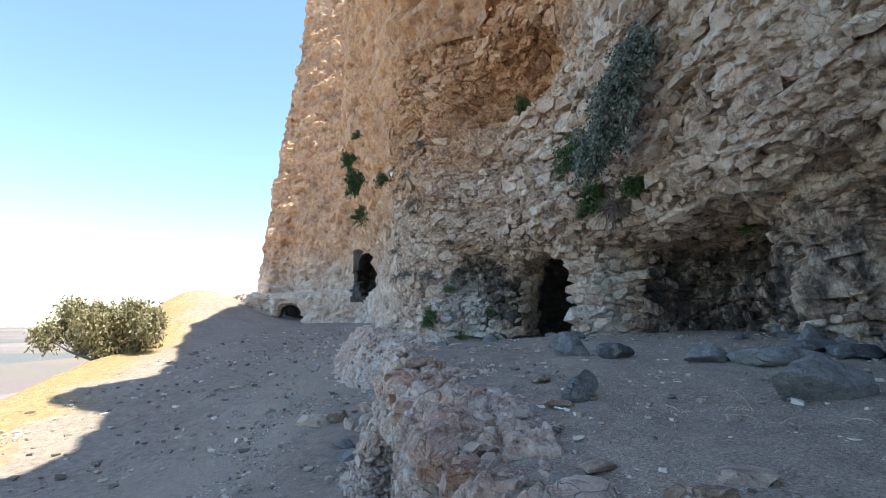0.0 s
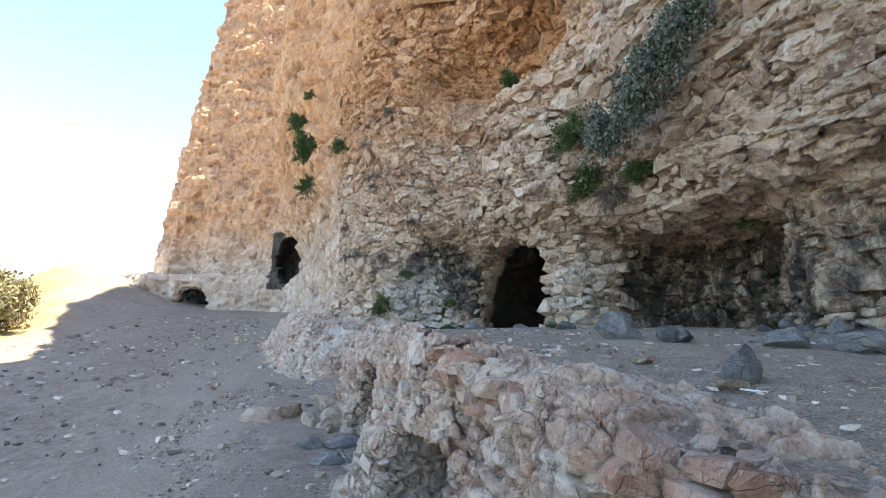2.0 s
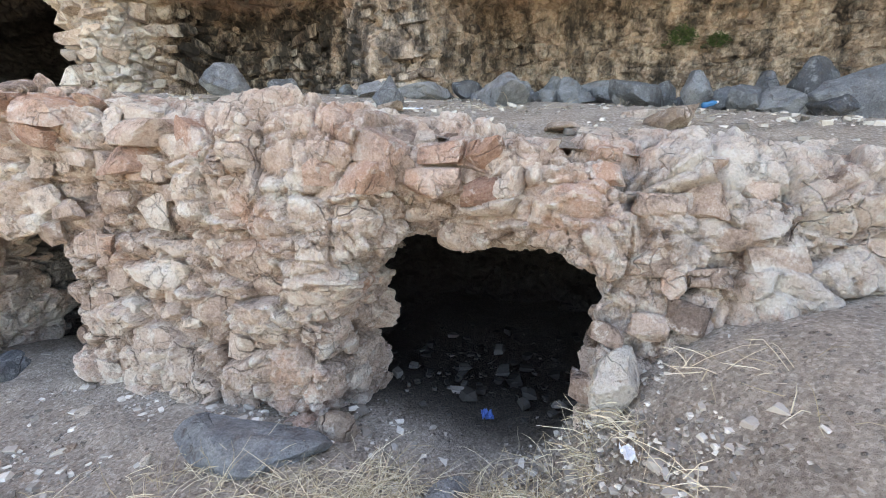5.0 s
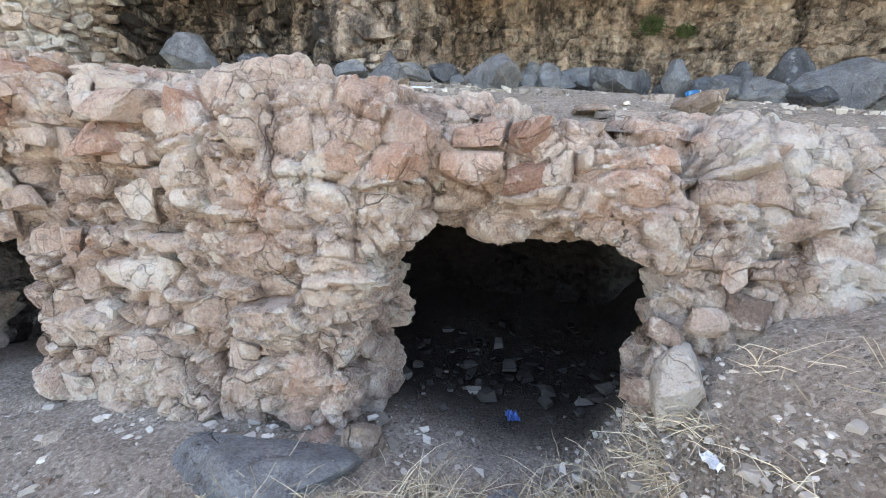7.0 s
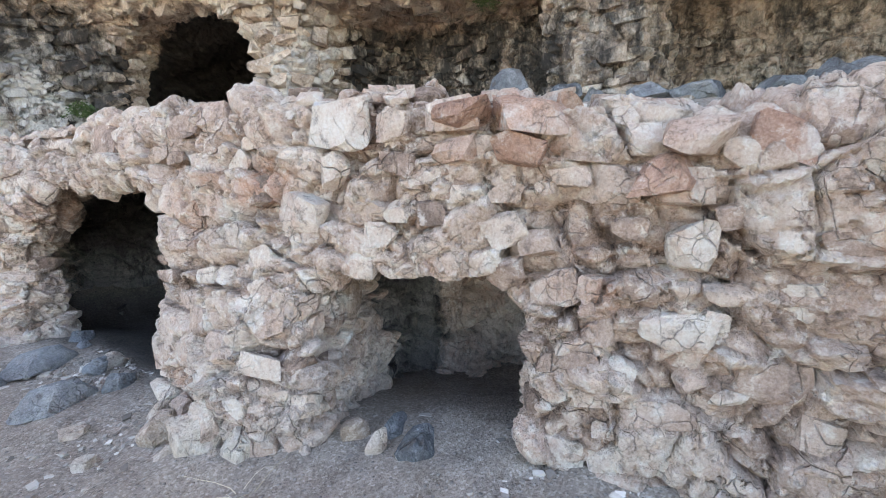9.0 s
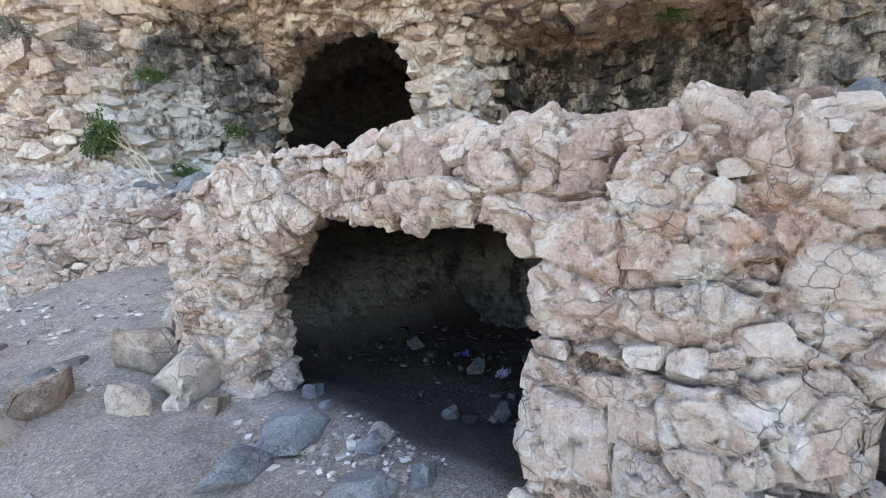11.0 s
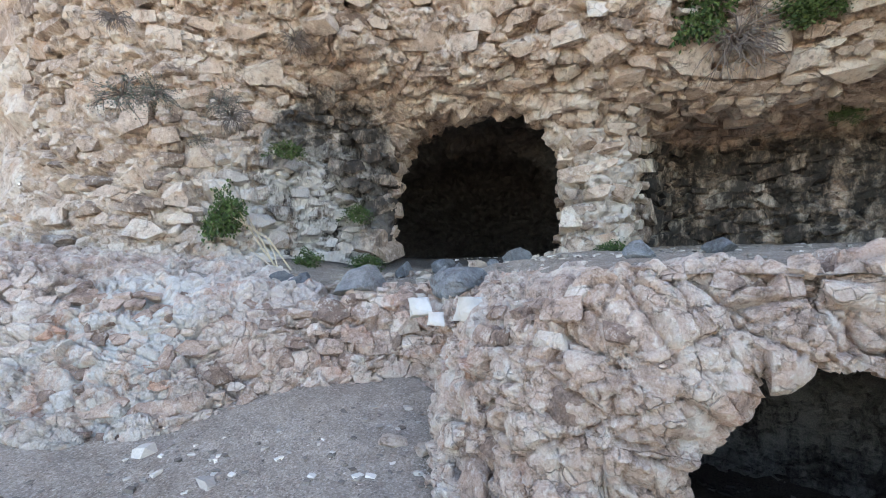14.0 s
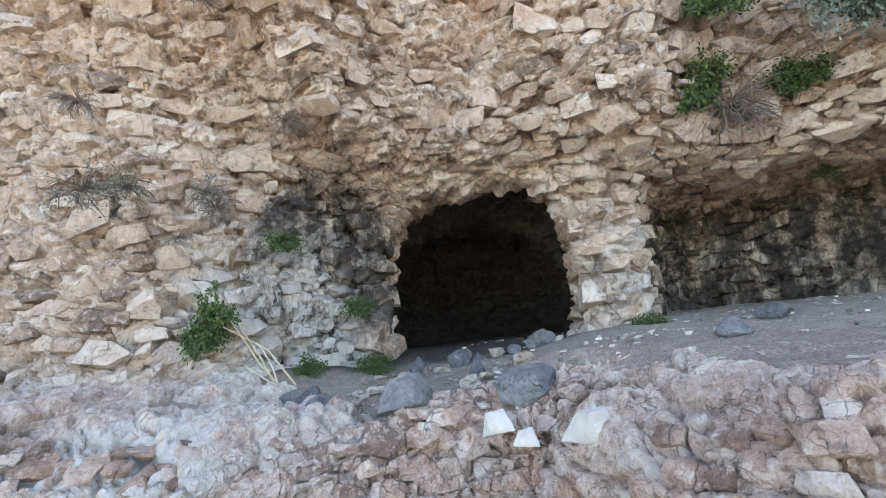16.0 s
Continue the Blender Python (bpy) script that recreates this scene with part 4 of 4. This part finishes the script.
for x, y, z, w, h in [(-0.06, 2.4, 0.34, 0.42, 0.24), (-0.36, 3.74, -0.08, 0.24, 0.2), (-0.16, 2.28, 0.18, 0.28, 0.16)]:
    boulder("boulder", x, y, z, w, h, "pale", "large cream limestone boulder wedged beside the cave opening", "boulders at the opening")


# ---- gravel ----
def scatter(name, count, area, height, sizes, material, rng, where=None):
    x = rng.uniform(area[0], area[1], count)
    y = rng.uniform(area[2], area[3], count)
    ok = where(x, y) if where else np.ones(count, bool)
    x, y = x[ok], y[ok]
    z = height(x, y)
    r = sizes[0] * (sizes[1] / sizes[0]) ** (rng.uniform(0, 1, len(x)) ** 2.6)
    st = []
    for i in range(len(x)):
        a = rng.uniform(0, 6.28)
        axes = np.array([[math.cos(a), -math.sin(a), 0], [math.sin(a), math.cos(a), 0], [0, 0, 1]])
        st.append((np.array([x[i], y[i], z[i] + r[i] * 0.12]), axes, r[i], np.array([1.0, rng.uniform(0.5, 0.9), rng.uniform(0.3, 0.6)])))
    _, me = joined(name, st, CHIPS, rng, material)
    return me


def chip_material(name, stops):
    m, n, l, b = nodes_of(name, 0.9)
    geo = n.new("ShaderNodeNewGeometry")
    f = noise_node(n, l, geo.outputs["Position"], 60, 4, 0.7)
    k = maths(n, l, "ADD", maths(n, l, "MULTIPLY", geo.outputs["Random Per Island"], 0.8), maths(n, l, "MULTIPLY", f, 0.25))
    l.new(ramp(n, l, k, stops), b.inputs["Base Color"])
    return m


mat_gravel = chip_material("mixed_gravel", [(0.1, (0.13, 0.11, 0.092)), (0.45, (0.32, 0.28, 0.24)), (0.72, (0.5, 0.45, 0.39)), (0.9, (0.74, 0.69, 0.61))])
# darkened copy of the gravel: the cave shade is in its colour
mat_shaded_gravel = chip_material("shaded_cave_gravel", [(0.1, (0.04, 0.036, 0.033)), (0.7, (0.1, 0.092, 0.085)), (0.97, (0.3, 0.28, 0.26))])
rng = np.random.default_rng(41)


def outside_wall(x, y):
    return along(EDGE_LINE, x, y)[0] > -0.1


g1 = scatter("gravel", 19000, (-4.5, 0.3, 0.5, 13.5), low_ground, (0.008, 0.07), mat_gravel, rng, outside_wall)
gravel = tagged(new("gravel", g1), "loose mixed gravel and pale chips on the soil", "gravel", kind="stuff")
g2 = scatter("gravel", 3600, (-13, -2, 8, 32), low_ground, (0.02, 0.2), mat_gravel, rng, outside_wall)
tagged(new("slope_rubble", g2), "grey and pale rubble scattered over the slope", "rubble", kind="stuff")
g3 = scatter("gravel", 7000, (0, 7.5, 0.5, 15), terrace_top, (0.008, 0.08), mat_gravel, rng, lambda x, y: along(EDGE_LINE, x, y)[0] < -0.35)
tagged(new("terrace_gravel", g3), "fine gravel and chips on the terrace floor", "gravel", kind="stuff")
g5 = scatter("gravel", 12000, (-1.6, 0.6, 0.6, 2.9), low_ground, (0.006, 0.035), mat_gravel, rng, outside_wall)
tagged(new("bank_gravel", g5), "fine dark gravel covering the soil bank", "gravel", kind="stuff")
g6 = scatter("gravel", 9000, (-1.6, -0.2, 3.0, 9.5), low_ground, (0.006, 0.04), mat_gravel, rng, outside_wall)
tagged(new("path_gravel", g6), "fine gravel along the foot of the wall", "gravel", kind="stuff")
g4 = scatter("gravel", 1500, (-0.3, 2.4, 2.3, 10.9), low_ground, (0.015, 0.12), mat_shaded_gravel, rng, lambda x, y: ((y < 4.4) | (y > 7.8)) & (along(EDGE_LINE, x, y)[0] < -0.1))
tagged(new("cave_rubble", g4), "rubble on the cave floors, coloured dark for the cave shade", "rubble", kind="stuff")


# ---- plants ----
def leaf_material(name, a, c):
    m, n, l, b = nodes_of(name, 0.6)
    geo = n.new("ShaderNodeNewGeometry")
    l.new(ramp(n, l, geo.outputs["Random Per Island"], [(0.1, a), (0.9, c)]), b.inputs["Base Color"])
    b.inputs["Subsurface Weight"].default_value = 0.0
    return m


mat_leaf = leaf_material("shrub_leaf", (0.025, 0.055, 0.018), (0.1, 0.16, 0.05))
mat_leaf_grey = leaf_material("grey_green_leaf", (0.05, 0.075, 0.055), (0.2, 0.24, 0.2))
mat_leaf_dry = leaf_material("dry_olive_leaf", (0.17, 0.16, 0.08), (0.4, 0.36, 0.22))
mat_twig = leaf_material("grey_twig", (0.12, 0.095, 0.08), (0.26, 0.22, 0.19))
mat_straw = leaf_material("dry_straw", (0.42, 0.33, 0.2), (0.78, 0.68, 0.5))


def tube_path(pts, r0, r1, vs, fs, sides=4):
    """A thin tapering tube along points, added to the lists."""
    at = sum(len(v) for v in vs)
    n = len(pts)
    ring = []
    for i, p in enumerate(pts):
        t = pts[min(i + 1, n - 1)] - pts[max(i - 1, 0)]
        t = t / max(np.linalg.norm(t), 1e-6)
        a = np.cross(t, [0.3, 0.2, 1.0])
        a = a / max(np.linalg.norm(a), 1e-6)
        b = np.cross(t, a)
        r = r0 + (r1 - r0) * i / (n - 1)
        for k in range(sides):
            an = 2 * math.pi * k / sides
            ring.append(p + r * (math.cos(an) * a + math.sin(an) * b))
    vs.append(np.array(ring))
    for i in range(n - 1):
        for k in range(sides):
            fs.append((at + i * sides + k, at + i * sides + (k + 1) % sides, at + (i + 1) * sides + (k + 1) % sides, at + (i + 1) * sides + k))


def shrub_meshes(rng, stems, leaves, leaf, droop, leaf_mat, spread=0.5):
    """Twigs from one root and leaves along their outer parts; about 1 m across, growing out along +x from the rock."""
    vs, fs, tips = [], [], []
    for _ in range(stems):
        way = np.array([rng.uniform(0.2, 1.0), rng.normal() * 0.7, rng.normal() * 0.5 + 0.35])
        way /= np.linalg.norm(way)
        p, line = np.zeros(3), [np.zeros(3)]
        length = spread * rng.uniform(0.5, 1.15)
        for k in range(7):
            way = way + rng.normal(size=3) * 0.22 + np.array([0, 0, -droop * 0.22])
            way /= np.linalg.norm(way)
            p = p + way * length / 7
            line.append(p.copy())
            if k > 1:
                tips.append((p.copy(), way.copy()))
        tube_path(line, 0.011, 0.003, vs, fs)
        for b in (3, 4, 5):
            way2 = way + rng.normal(size=3) * 0.8
            way2 /= np.linalg.norm(way2)
            q, twig = line[b], [line[b]]
            for k in range(3):
                way2 = way2 + rng.normal(size=3) * 0.3 + np.array([0, 0, -droop * 0.15])
                q = q + way2 / np.linalg.norm(way2) * length * 0.12
                twig.append(q.copy())
                tips.append((q.copy(), way2 / np.linalg.norm(way2)))
            tube_path(twig, 0.005, 0.002, vs, fs, 3)
    stem_me = mesh_of("stems", np.concatenate(vs), np.array(fs), mat_twig)
    if not leaves:
        return stem_me, None
    lv, lf = [], []
    for i in range(leaves):
        p, w = tips[rng.integers(len(tips))]
        p = p + rng.normal(size=3) * 0.035
        a = rng.normal(size=3) + 0.6 * w
        a /= np.linalg.norm(a)
        b = np.cross(a, rng.normal(size=3))
        b /= np.linalg.norm(b)
        c = np.cross(a, b)
        s = leaf * rng.uniform(0.6, 1.3)
        k = len(lv)
        lv += [p, p + s * (0.5 * a + 0.32 * b + 0.1 * c), p + s * a, p + s * (0.5 * a - 0.32 * b + 0.1 * c)]
        lf += [(k, k + 1, k + 2, k + 3)]
    return stem_me, mesh_of("leaves", np.array(lv), np.array(lf), leaf_mat)


rng = np.random.default_rng(55)
KINDS = {}
for key, (count, stems, leaves, leaf, droop, mat, label) in {
    "green": (3, 26, 2600, 0.05, 0.5, mat_leaf, "dense dark green shrub rooted in the cliff face"),
    "hanging": (2, 30, 2400, 0.045, 2.2, mat_leaf_grey, "hanging grey-green caper plant draped down the cliff"),
    "low": (2, 22, 1500, 0.055, 0.2, mat_leaf, "low leafy green plant growing in a rock crack"),
    "dead": (3, 60, 0, 0.05, 0.9, None, "dead grey-brown leafless shrub tangled on the cliff"),
    "sparse": (2, 34, 500, 0.035, 0.6, mat_leaf_grey, "sparse dry grey-green shrub in a rock cleft"),
}.items():
    KINDS[key] = [(shrub_meshes(rng, stems, leaves, leaf, droop, mat), label) for _ in range(count)]


def shrub(kind, x, y, z, w, h, face):
    """face: degrees of the direction in which it grows out of the rock."""
    (stem_me, leaf_me), label = KINDS[kind][rng.integers(len(KINDS[kind]))]
    ob = new("shrub" if kind != "hanging" else "hanging_plant")
    out = 0.2 if z > 3 else 0.08
    ob.location, ob.rotation_euler = (x + out * math.cos(radians(face)), y + out * math.sin(radians(face)), z), (0, 0, radians(face))
    ob.scale = (0.62 * (w + h), w * 1.35, h * 1.45)
    part("stem", stem_me, ob, "grey woody stem")
    if leaf_me:
        part("foliage", leaf_me, ob)
    return tagged(ob, label, "plant" if kind in ("low", "hanging") else "shrub", "%s plants on the cliff" % kind)


for row in [("hanging", 3.35, 7.0, 6.9, 1.0, 1.0, 200), ("hanging", 3.3, 7.6, 6.6, 1.2, 1.2, 200), ("hanging", 3.35, 8.3, 6.2, 1.1, 1.2, 200), ("hanging", 3.3, 9.1, 6.0, 1.1, 1.3, 200), ("green", 3.3, 10.25, 6.15, 0.85, 0.9, 190),
            ("green", 2.5, 12.45, 8.3, 0.5, 0.9, 220), ("green", -3.3, 17.0, 8.4, 0.75, 0.75, 230), ("green", -2.9, 16.5, 7.4, 0.8, 1.3, 230), ("low", -3.0, 17.6, 6.3, 0.7, 0.6, 230), ("low", -2.9, 17.4, 6.5, 0.45, 0.5, 230),
            ("low", -1.94, 15.7, 7.2, 0.65, 0.6, 230), ("sparse", -0.54, 14.7, 8.1, 0.5, 0.5, 230), ("green", -3.0, 16.6, 9.2, 0.4, 0.4, 230), ("sparse", -0.94, 15.5, 6.3, 0.55, 0.5, 240), ("sparse", -1.2, 15.2, 7.2, 0.4, 0.4, 240), ("sparse", -1.17, 16.3, 4.0, 0.5, 0.5, 250),
            ("green", 3.95, 10.84, 5.3, 0.9, 1.0, 200), ("green", 4.35, 9.5, 5.2, 0.85, 0.55, 190), ("low", 3.3, 11.6, 5.45, 0.55, 0.5, 200), ("dead", 4.15, 10.4, 4.95, 1.05, 1.1, 200), ("sparse", 1.32, 14.5, 6.8, 0.6, 0.6, 220), ("dead", 1.62, 14.0, 6.75, 0.7, 0.5, 220),
            ("sparse", -1.49, 16.5, 3.95, 0.65, 0.55, 250), ("dead", -0.35, 16.0, 3.85, 0.5, 0.5, 250), ("sparse", -0.5, 16.0, 4.0, 0.4, 0.5, 250), ("low", 0.26, 15.65, 3.45, 0.5, 0.3, 250), ("green", -0.39, 16.1, 2.5, 0.6, 0.75, 250), ("low", 1.6, 15.6, 2.65, 0.5, 0.35, 250),
            ("low", 0.65, 15.6, 1.85, 0.4, 0.4, 250), ("low", 1.55, 15.35, 1.83, 0.6, 0.35, 250), ("low", 3.4, 11.9, 2.0, 0.6, 0.4, 210), ("dead", -1.6, 16.4, 4.85, 0.45, 0.4, 250), ("dead", -0.94, 15.4, 6.0, 0.5, 0.35, 250), ("sparse", -0.69, 16.2, 3.5, 0.3, 0.22, 250),
            ("dead", 2.7, 13.1, 5.5, 0.45, 0.35, 215), ("dead", 2.0, 14.6, 5.1, 0.5, 0.4, 230), ("dead", 0.31, 15.45, 5.0, 0.45, 0.45, 240), ("dead", 0.8, 15.1, 5.45, 0.4, 0.4, 240), ("low", 8.4, 2.25, 3.1, 0.5, 0.4, 180), ("low", 8.4, 1.65, 3.0, 0.4, 0.3, 180), ("low", 6.3, 9.1, 4.2, 0.45, 0.25, 190), ("dead", 3.0, 11.1, 6.7, 0.45, 0.4, 200)]:
    shrub(*row)

# the tall bush on the sunlit crest
vs, fs = [], []
bush = new("bush")
bush_rng = np.random.default_rng(8)
lv, lf = [], []
for _ in range(24):
    c = np.array([bush_rng.normal() * 1.25, bush_rng.normal() * 0.8, bush_rng.uniform(0.4, 2.3)])
    tube_path([np.zeros(3), c * 0.5 + bush_rng.normal(size=3) * 0.15, c], 0.06, 0.015, vs, fs)
    for _ in range(800):
        w = bush_rng.normal(size=3)
        w = w / np.linalg.norm(w) * bush_rng.uniform(0.1, 1.0) ** 0.6 * bush_rng.uniform(0.7, 1.25) * np.array([0.8, 0.75, 0.6])
        p = c + w
        if p[2] < 0.1:
            continue
        a, b = bush_rng.normal(size=3), bush_rng.normal(size=3)
        a, b = a / np.linalg.norm(a), b / np.linalg.norm(b)
        k = len(lv)
        lv += [p, p + 0.09 * a + 0.05 * b, p + 0.2 * a, p + 0.09 * a - 0.05 * b]
        lf += [(k, k + 1, k + 2, k + 3)]
part("stem", mesh_of("stem", np.concatenate(vs), np.array(fs), mat_twig), bush)
part("foliage", mesh_of("foliage", np.array(lv), np.array(lf), mat_leaf_dry), bush)
bush.scale = (1.0, 1.0, 1.45)
bush.location = (-17.9, 25.0, soil_at(-17.9, 25.0, False) - 0.3)
tagged(bush, "broad olive-green bush on the sunlit grassy crest", "bush")


# ---- dry grass ----
def grass(name, rng, tufts, blades, length):
    vs, fs = [], []
    at = 0
    for x, y, z, n in tufts:
        for _ in range(int(blades * n)):
            p = np.array([x, y, z]) + np.append(rng.normal(size=2) * 0.1 * n ** 0.5, -0.01)
            a = rng.uniform(0, 6.28)
            way = np.array([math.cos(a), math.sin(a), rng.uniform(0.3, 1.6)])
            way /= np.linalg.norm(way)
            ln, line = length * rng.uniform(0.4, 1.2), [p]
            for k in range(4):
                way = way + np.array([0, 0, -rng.uniform(0.1, 0.5)]) + rng.normal(size=3) * 0.12
                way /= np.linalg.norm(way)
                p = p + way * ln / 4
                p[2] = max(p[2], z + 0.004)
                line.append(p)
            tube_path(line, 0.0022, 0.0009, vs, fs, 3)
    allv = np.concatenate(vs)
    return mesh_of(name, allv, np.array(fs), mat_straw)


def tuft(x, y, n, upper=False):
    return (x, y, soil_at(x, y, upper), n)


rng = np.random.default_rng(66)
g = grass("dry_grass", rng, [tuft(-0.95, 3.95, 1.6), tuft(-0.9, 3.7, 1.8), tuft(-0.85, 3.5, 1.6), tuft(-1.0, 4.15, 1.0), tuft(-0.6, 3.42, 1.2), tuft(-0.55, 3.3, 1.0), tuft(-0.45, 2.85, 1.4), tuft(-0.5, 2.7, 1.3), tuft(-0.35, 2.6, 1.2), tuft(-0.3, 2.45, 0.8),
                             tuft(-0.25, 2.3, 0.3), tuft(-0.1, 2.05, 0.2), tuft(-0.2, 1.85, 0.15), tuft(-0.6, 2.1, 0.2), tuft(-0.4, 1.8, 0.12), tuft(-1.02, 3.8, 1.6), tuft(-0.98, 3.6, 1.4), tuft(-0.75, 3.38, 1.4), tuft(-0.62, 2.85, 1.0), tuft(-1.3, 4.6, 0.1), tuft(-1.5, 6.6, 0.1), tuft(-2.0, 11.9, 0.12)], 120, 0.26)
tagged(new("dry_grass", g), "tufts of dry straw-coloured grass at the wall foot", "grass", kind="stuff")
g = grass("dry_grass", rng, [tuft(x, y, rng.uniform(0.1, 0.4), True) for x, y in zip(rng.uniform(0.9, 5, 46), rng.uniform(2, 9, 46))] + [tuft(0.2, 14.2, 1.2, True), tuft(0.4, 14.6, 1.2, True), tuft(0.9, 14.4, 0.8, True), tuft(0.0, 14.8, 0.8, True)], 24, 0.2)
tagged(new("terrace_grass", g), "wisps of dry grass on the terrace soil", "grass", kind="stuff")


# white lime-crusted stones of the low steps
for x, y, z, w, h in [(-0.4, 11.76, 1.38, 0.46, 0.26), (-0.1, 12.64, 1.34, 0.28, 0.22), (-0.2, 12.36, 1.28, 0.2, 0.16)]:
    ob = boulder("stone", x, y, z, w, h, "pale", "chalky white stone set in the rock step", "white stones", w * 0.9, -0.7)
    ob.data = white_mesh


# ---- litter ----
def scrap(name, x, y, upper, w, d, colour, label, turn):
    """A crumpled sheet with a little thickness."""
    r = np.random.default_rng(int(abs(x * 100) + abs(y * 10)))
    v, q = sheet(np.linspace(-w / 2, w / 2, 9), np.linspace(-d / 2, d / 2, 7), lambda a, c: 0 * a)
    v[:, 2] = 0.012 + np.abs(r.normal(size=len(v))) * 0.3 * min(w, d)
    top = v.copy()
    top[:, 2] += 0.002
    verts = np.concatenate([v, top])
    faces = np.concatenate([q[:, ::-1], q + len(v)])
    m, n, l, bs = nodes_of(name + "_plastic", 0.4)
    bs.inputs["Base Color"].default_value = (*colour, 1)
    ob = new(name, mesh_of(name, verts, faces, m))
    ob.location, ob.rotation_euler = (x, y, soil_at(x, y, upper) + 0.005), (0, 0, turn)
    return tagged(ob, label, "litter", "litter on the ground")


scrap("plastic_scrap", -0.4, 2.32, False, 0.09, 0.05, (0.75, 0.77, 0.78), "crumpled white plastic scrap on the dark gravel", 0.3)
scrap("plastic_scrap", -0.48, 2.72, False, 0.12, 0.03, (0.8, 0.82, 0.82), "torn strip of white plastic on dry grass", 1.2)
scrap("plastic_scrap", 0.35, 3.15, False, 0.09, 0.07, (0.05, 0.14, 0.4), "crumpled blue plastic scrap on the cave floor", 0.5)
scrap("plastic_scrap", 1.15, 9.9, False, 0.12, 0.09, (0.06, 0.07, 0.3), "crumpled blue plastic scrap on the cave floor", 0.9)
scrap("plastic_scrap", 0.85, 9.2, False, 0.16, 0.12, (0.3, 0.27, 0.34), "crumpled grey plastic bag on the cave floor", 0.2)
scrap("plastic_scrap", 0.97, 3.95, True, 0.14, 0.02, (0.72, 0.78, 0.85), "thin white and blue plastic strip on the terrace soil", -0.9)


def lathe(profile, sides=14):
    v, f = [], []
    for r, z in profile:
        for k in range(sides):
            v.append((r * math.cos(2 * math.pi * k / sides), r * math.sin(2 * math.pi * k / sides), z))
    for i in range(len(profile) - 1):
        for k in range(sides):
            f.append((i * sides + k, i * sides + (k + 1) % sides, (i + 1) * sides + (k + 1) % sides, (i + 1) * sides + k))
    return np.array(v), np.array(f)


bottle = new("plastic_bottle")
m, n, l, bs = nodes_of("blue_plastic", 0.15)
bs.inputs["Base Color"].default_value = (0.08, 0.4, 0.72, 1)
bs.inputs["Transmission Weight"].default_value = 0.6
mc, n, l, bs = nodes_of("white_cap", 0.4)
bs.inputs["Base Color"].default_value = (0.8, 0.8, 0.8, 1)
part("bottle_body", mesh_of("bottle_body", *lathe([(0.001, 0), (0.034, 0), (0.035, 0.06), (0.032, 0.08), (0.035, 0.1), (0.035, 0.15), (0.014, 0.2), (0.014, 0.21)]), m, (), True), bottle)
part("bottle_cap", mesh_of("bottle_cap", *lathe([(0.001, 0.205), (0.016, 0.205), (0.016, 0.225), (0.001, 0.226)]), mc, (), True), bottle, "white screw cap")
bottle.location, bottle.rotation_euler = (4.4, 1.95, soil_at(4.4, 1.95, True) + 0.05), (radians(80), 0, 0.8)
tagged(bottle, "empty light blue plastic bottle among grey boulders", "bottle")

# dry branches leaning on the rock beside the cave
vs, fs = [], []
r = np.random.default_rng(3)
for k in range(5):
    foot = np.array([0.0, 0.0, 0.0]) + r.normal(size=3) * 0.05
    tip = np.array([-0.45 + 0.18 * k * r.uniform(0.3, 1), 0.35, 0.9 - 0.12 * k]) + r.normal(size=3) * 0.08
    tube_path([foot, foot * 0.6 + tip * 0.4 + r.normal(size=3) * 0.04, tip], 0.012, 0.004, vs, fs, 5)
ob = new("dead_branch", mesh_of("dead_branch", np.concatenate(vs), np.array(fs), mat_straw))
ob.location = (0.05, 15.35, soil_at(0.05, 15.35, True))
tagged(ob, "bundle of pale dry branches leaning on the rock", "branch")
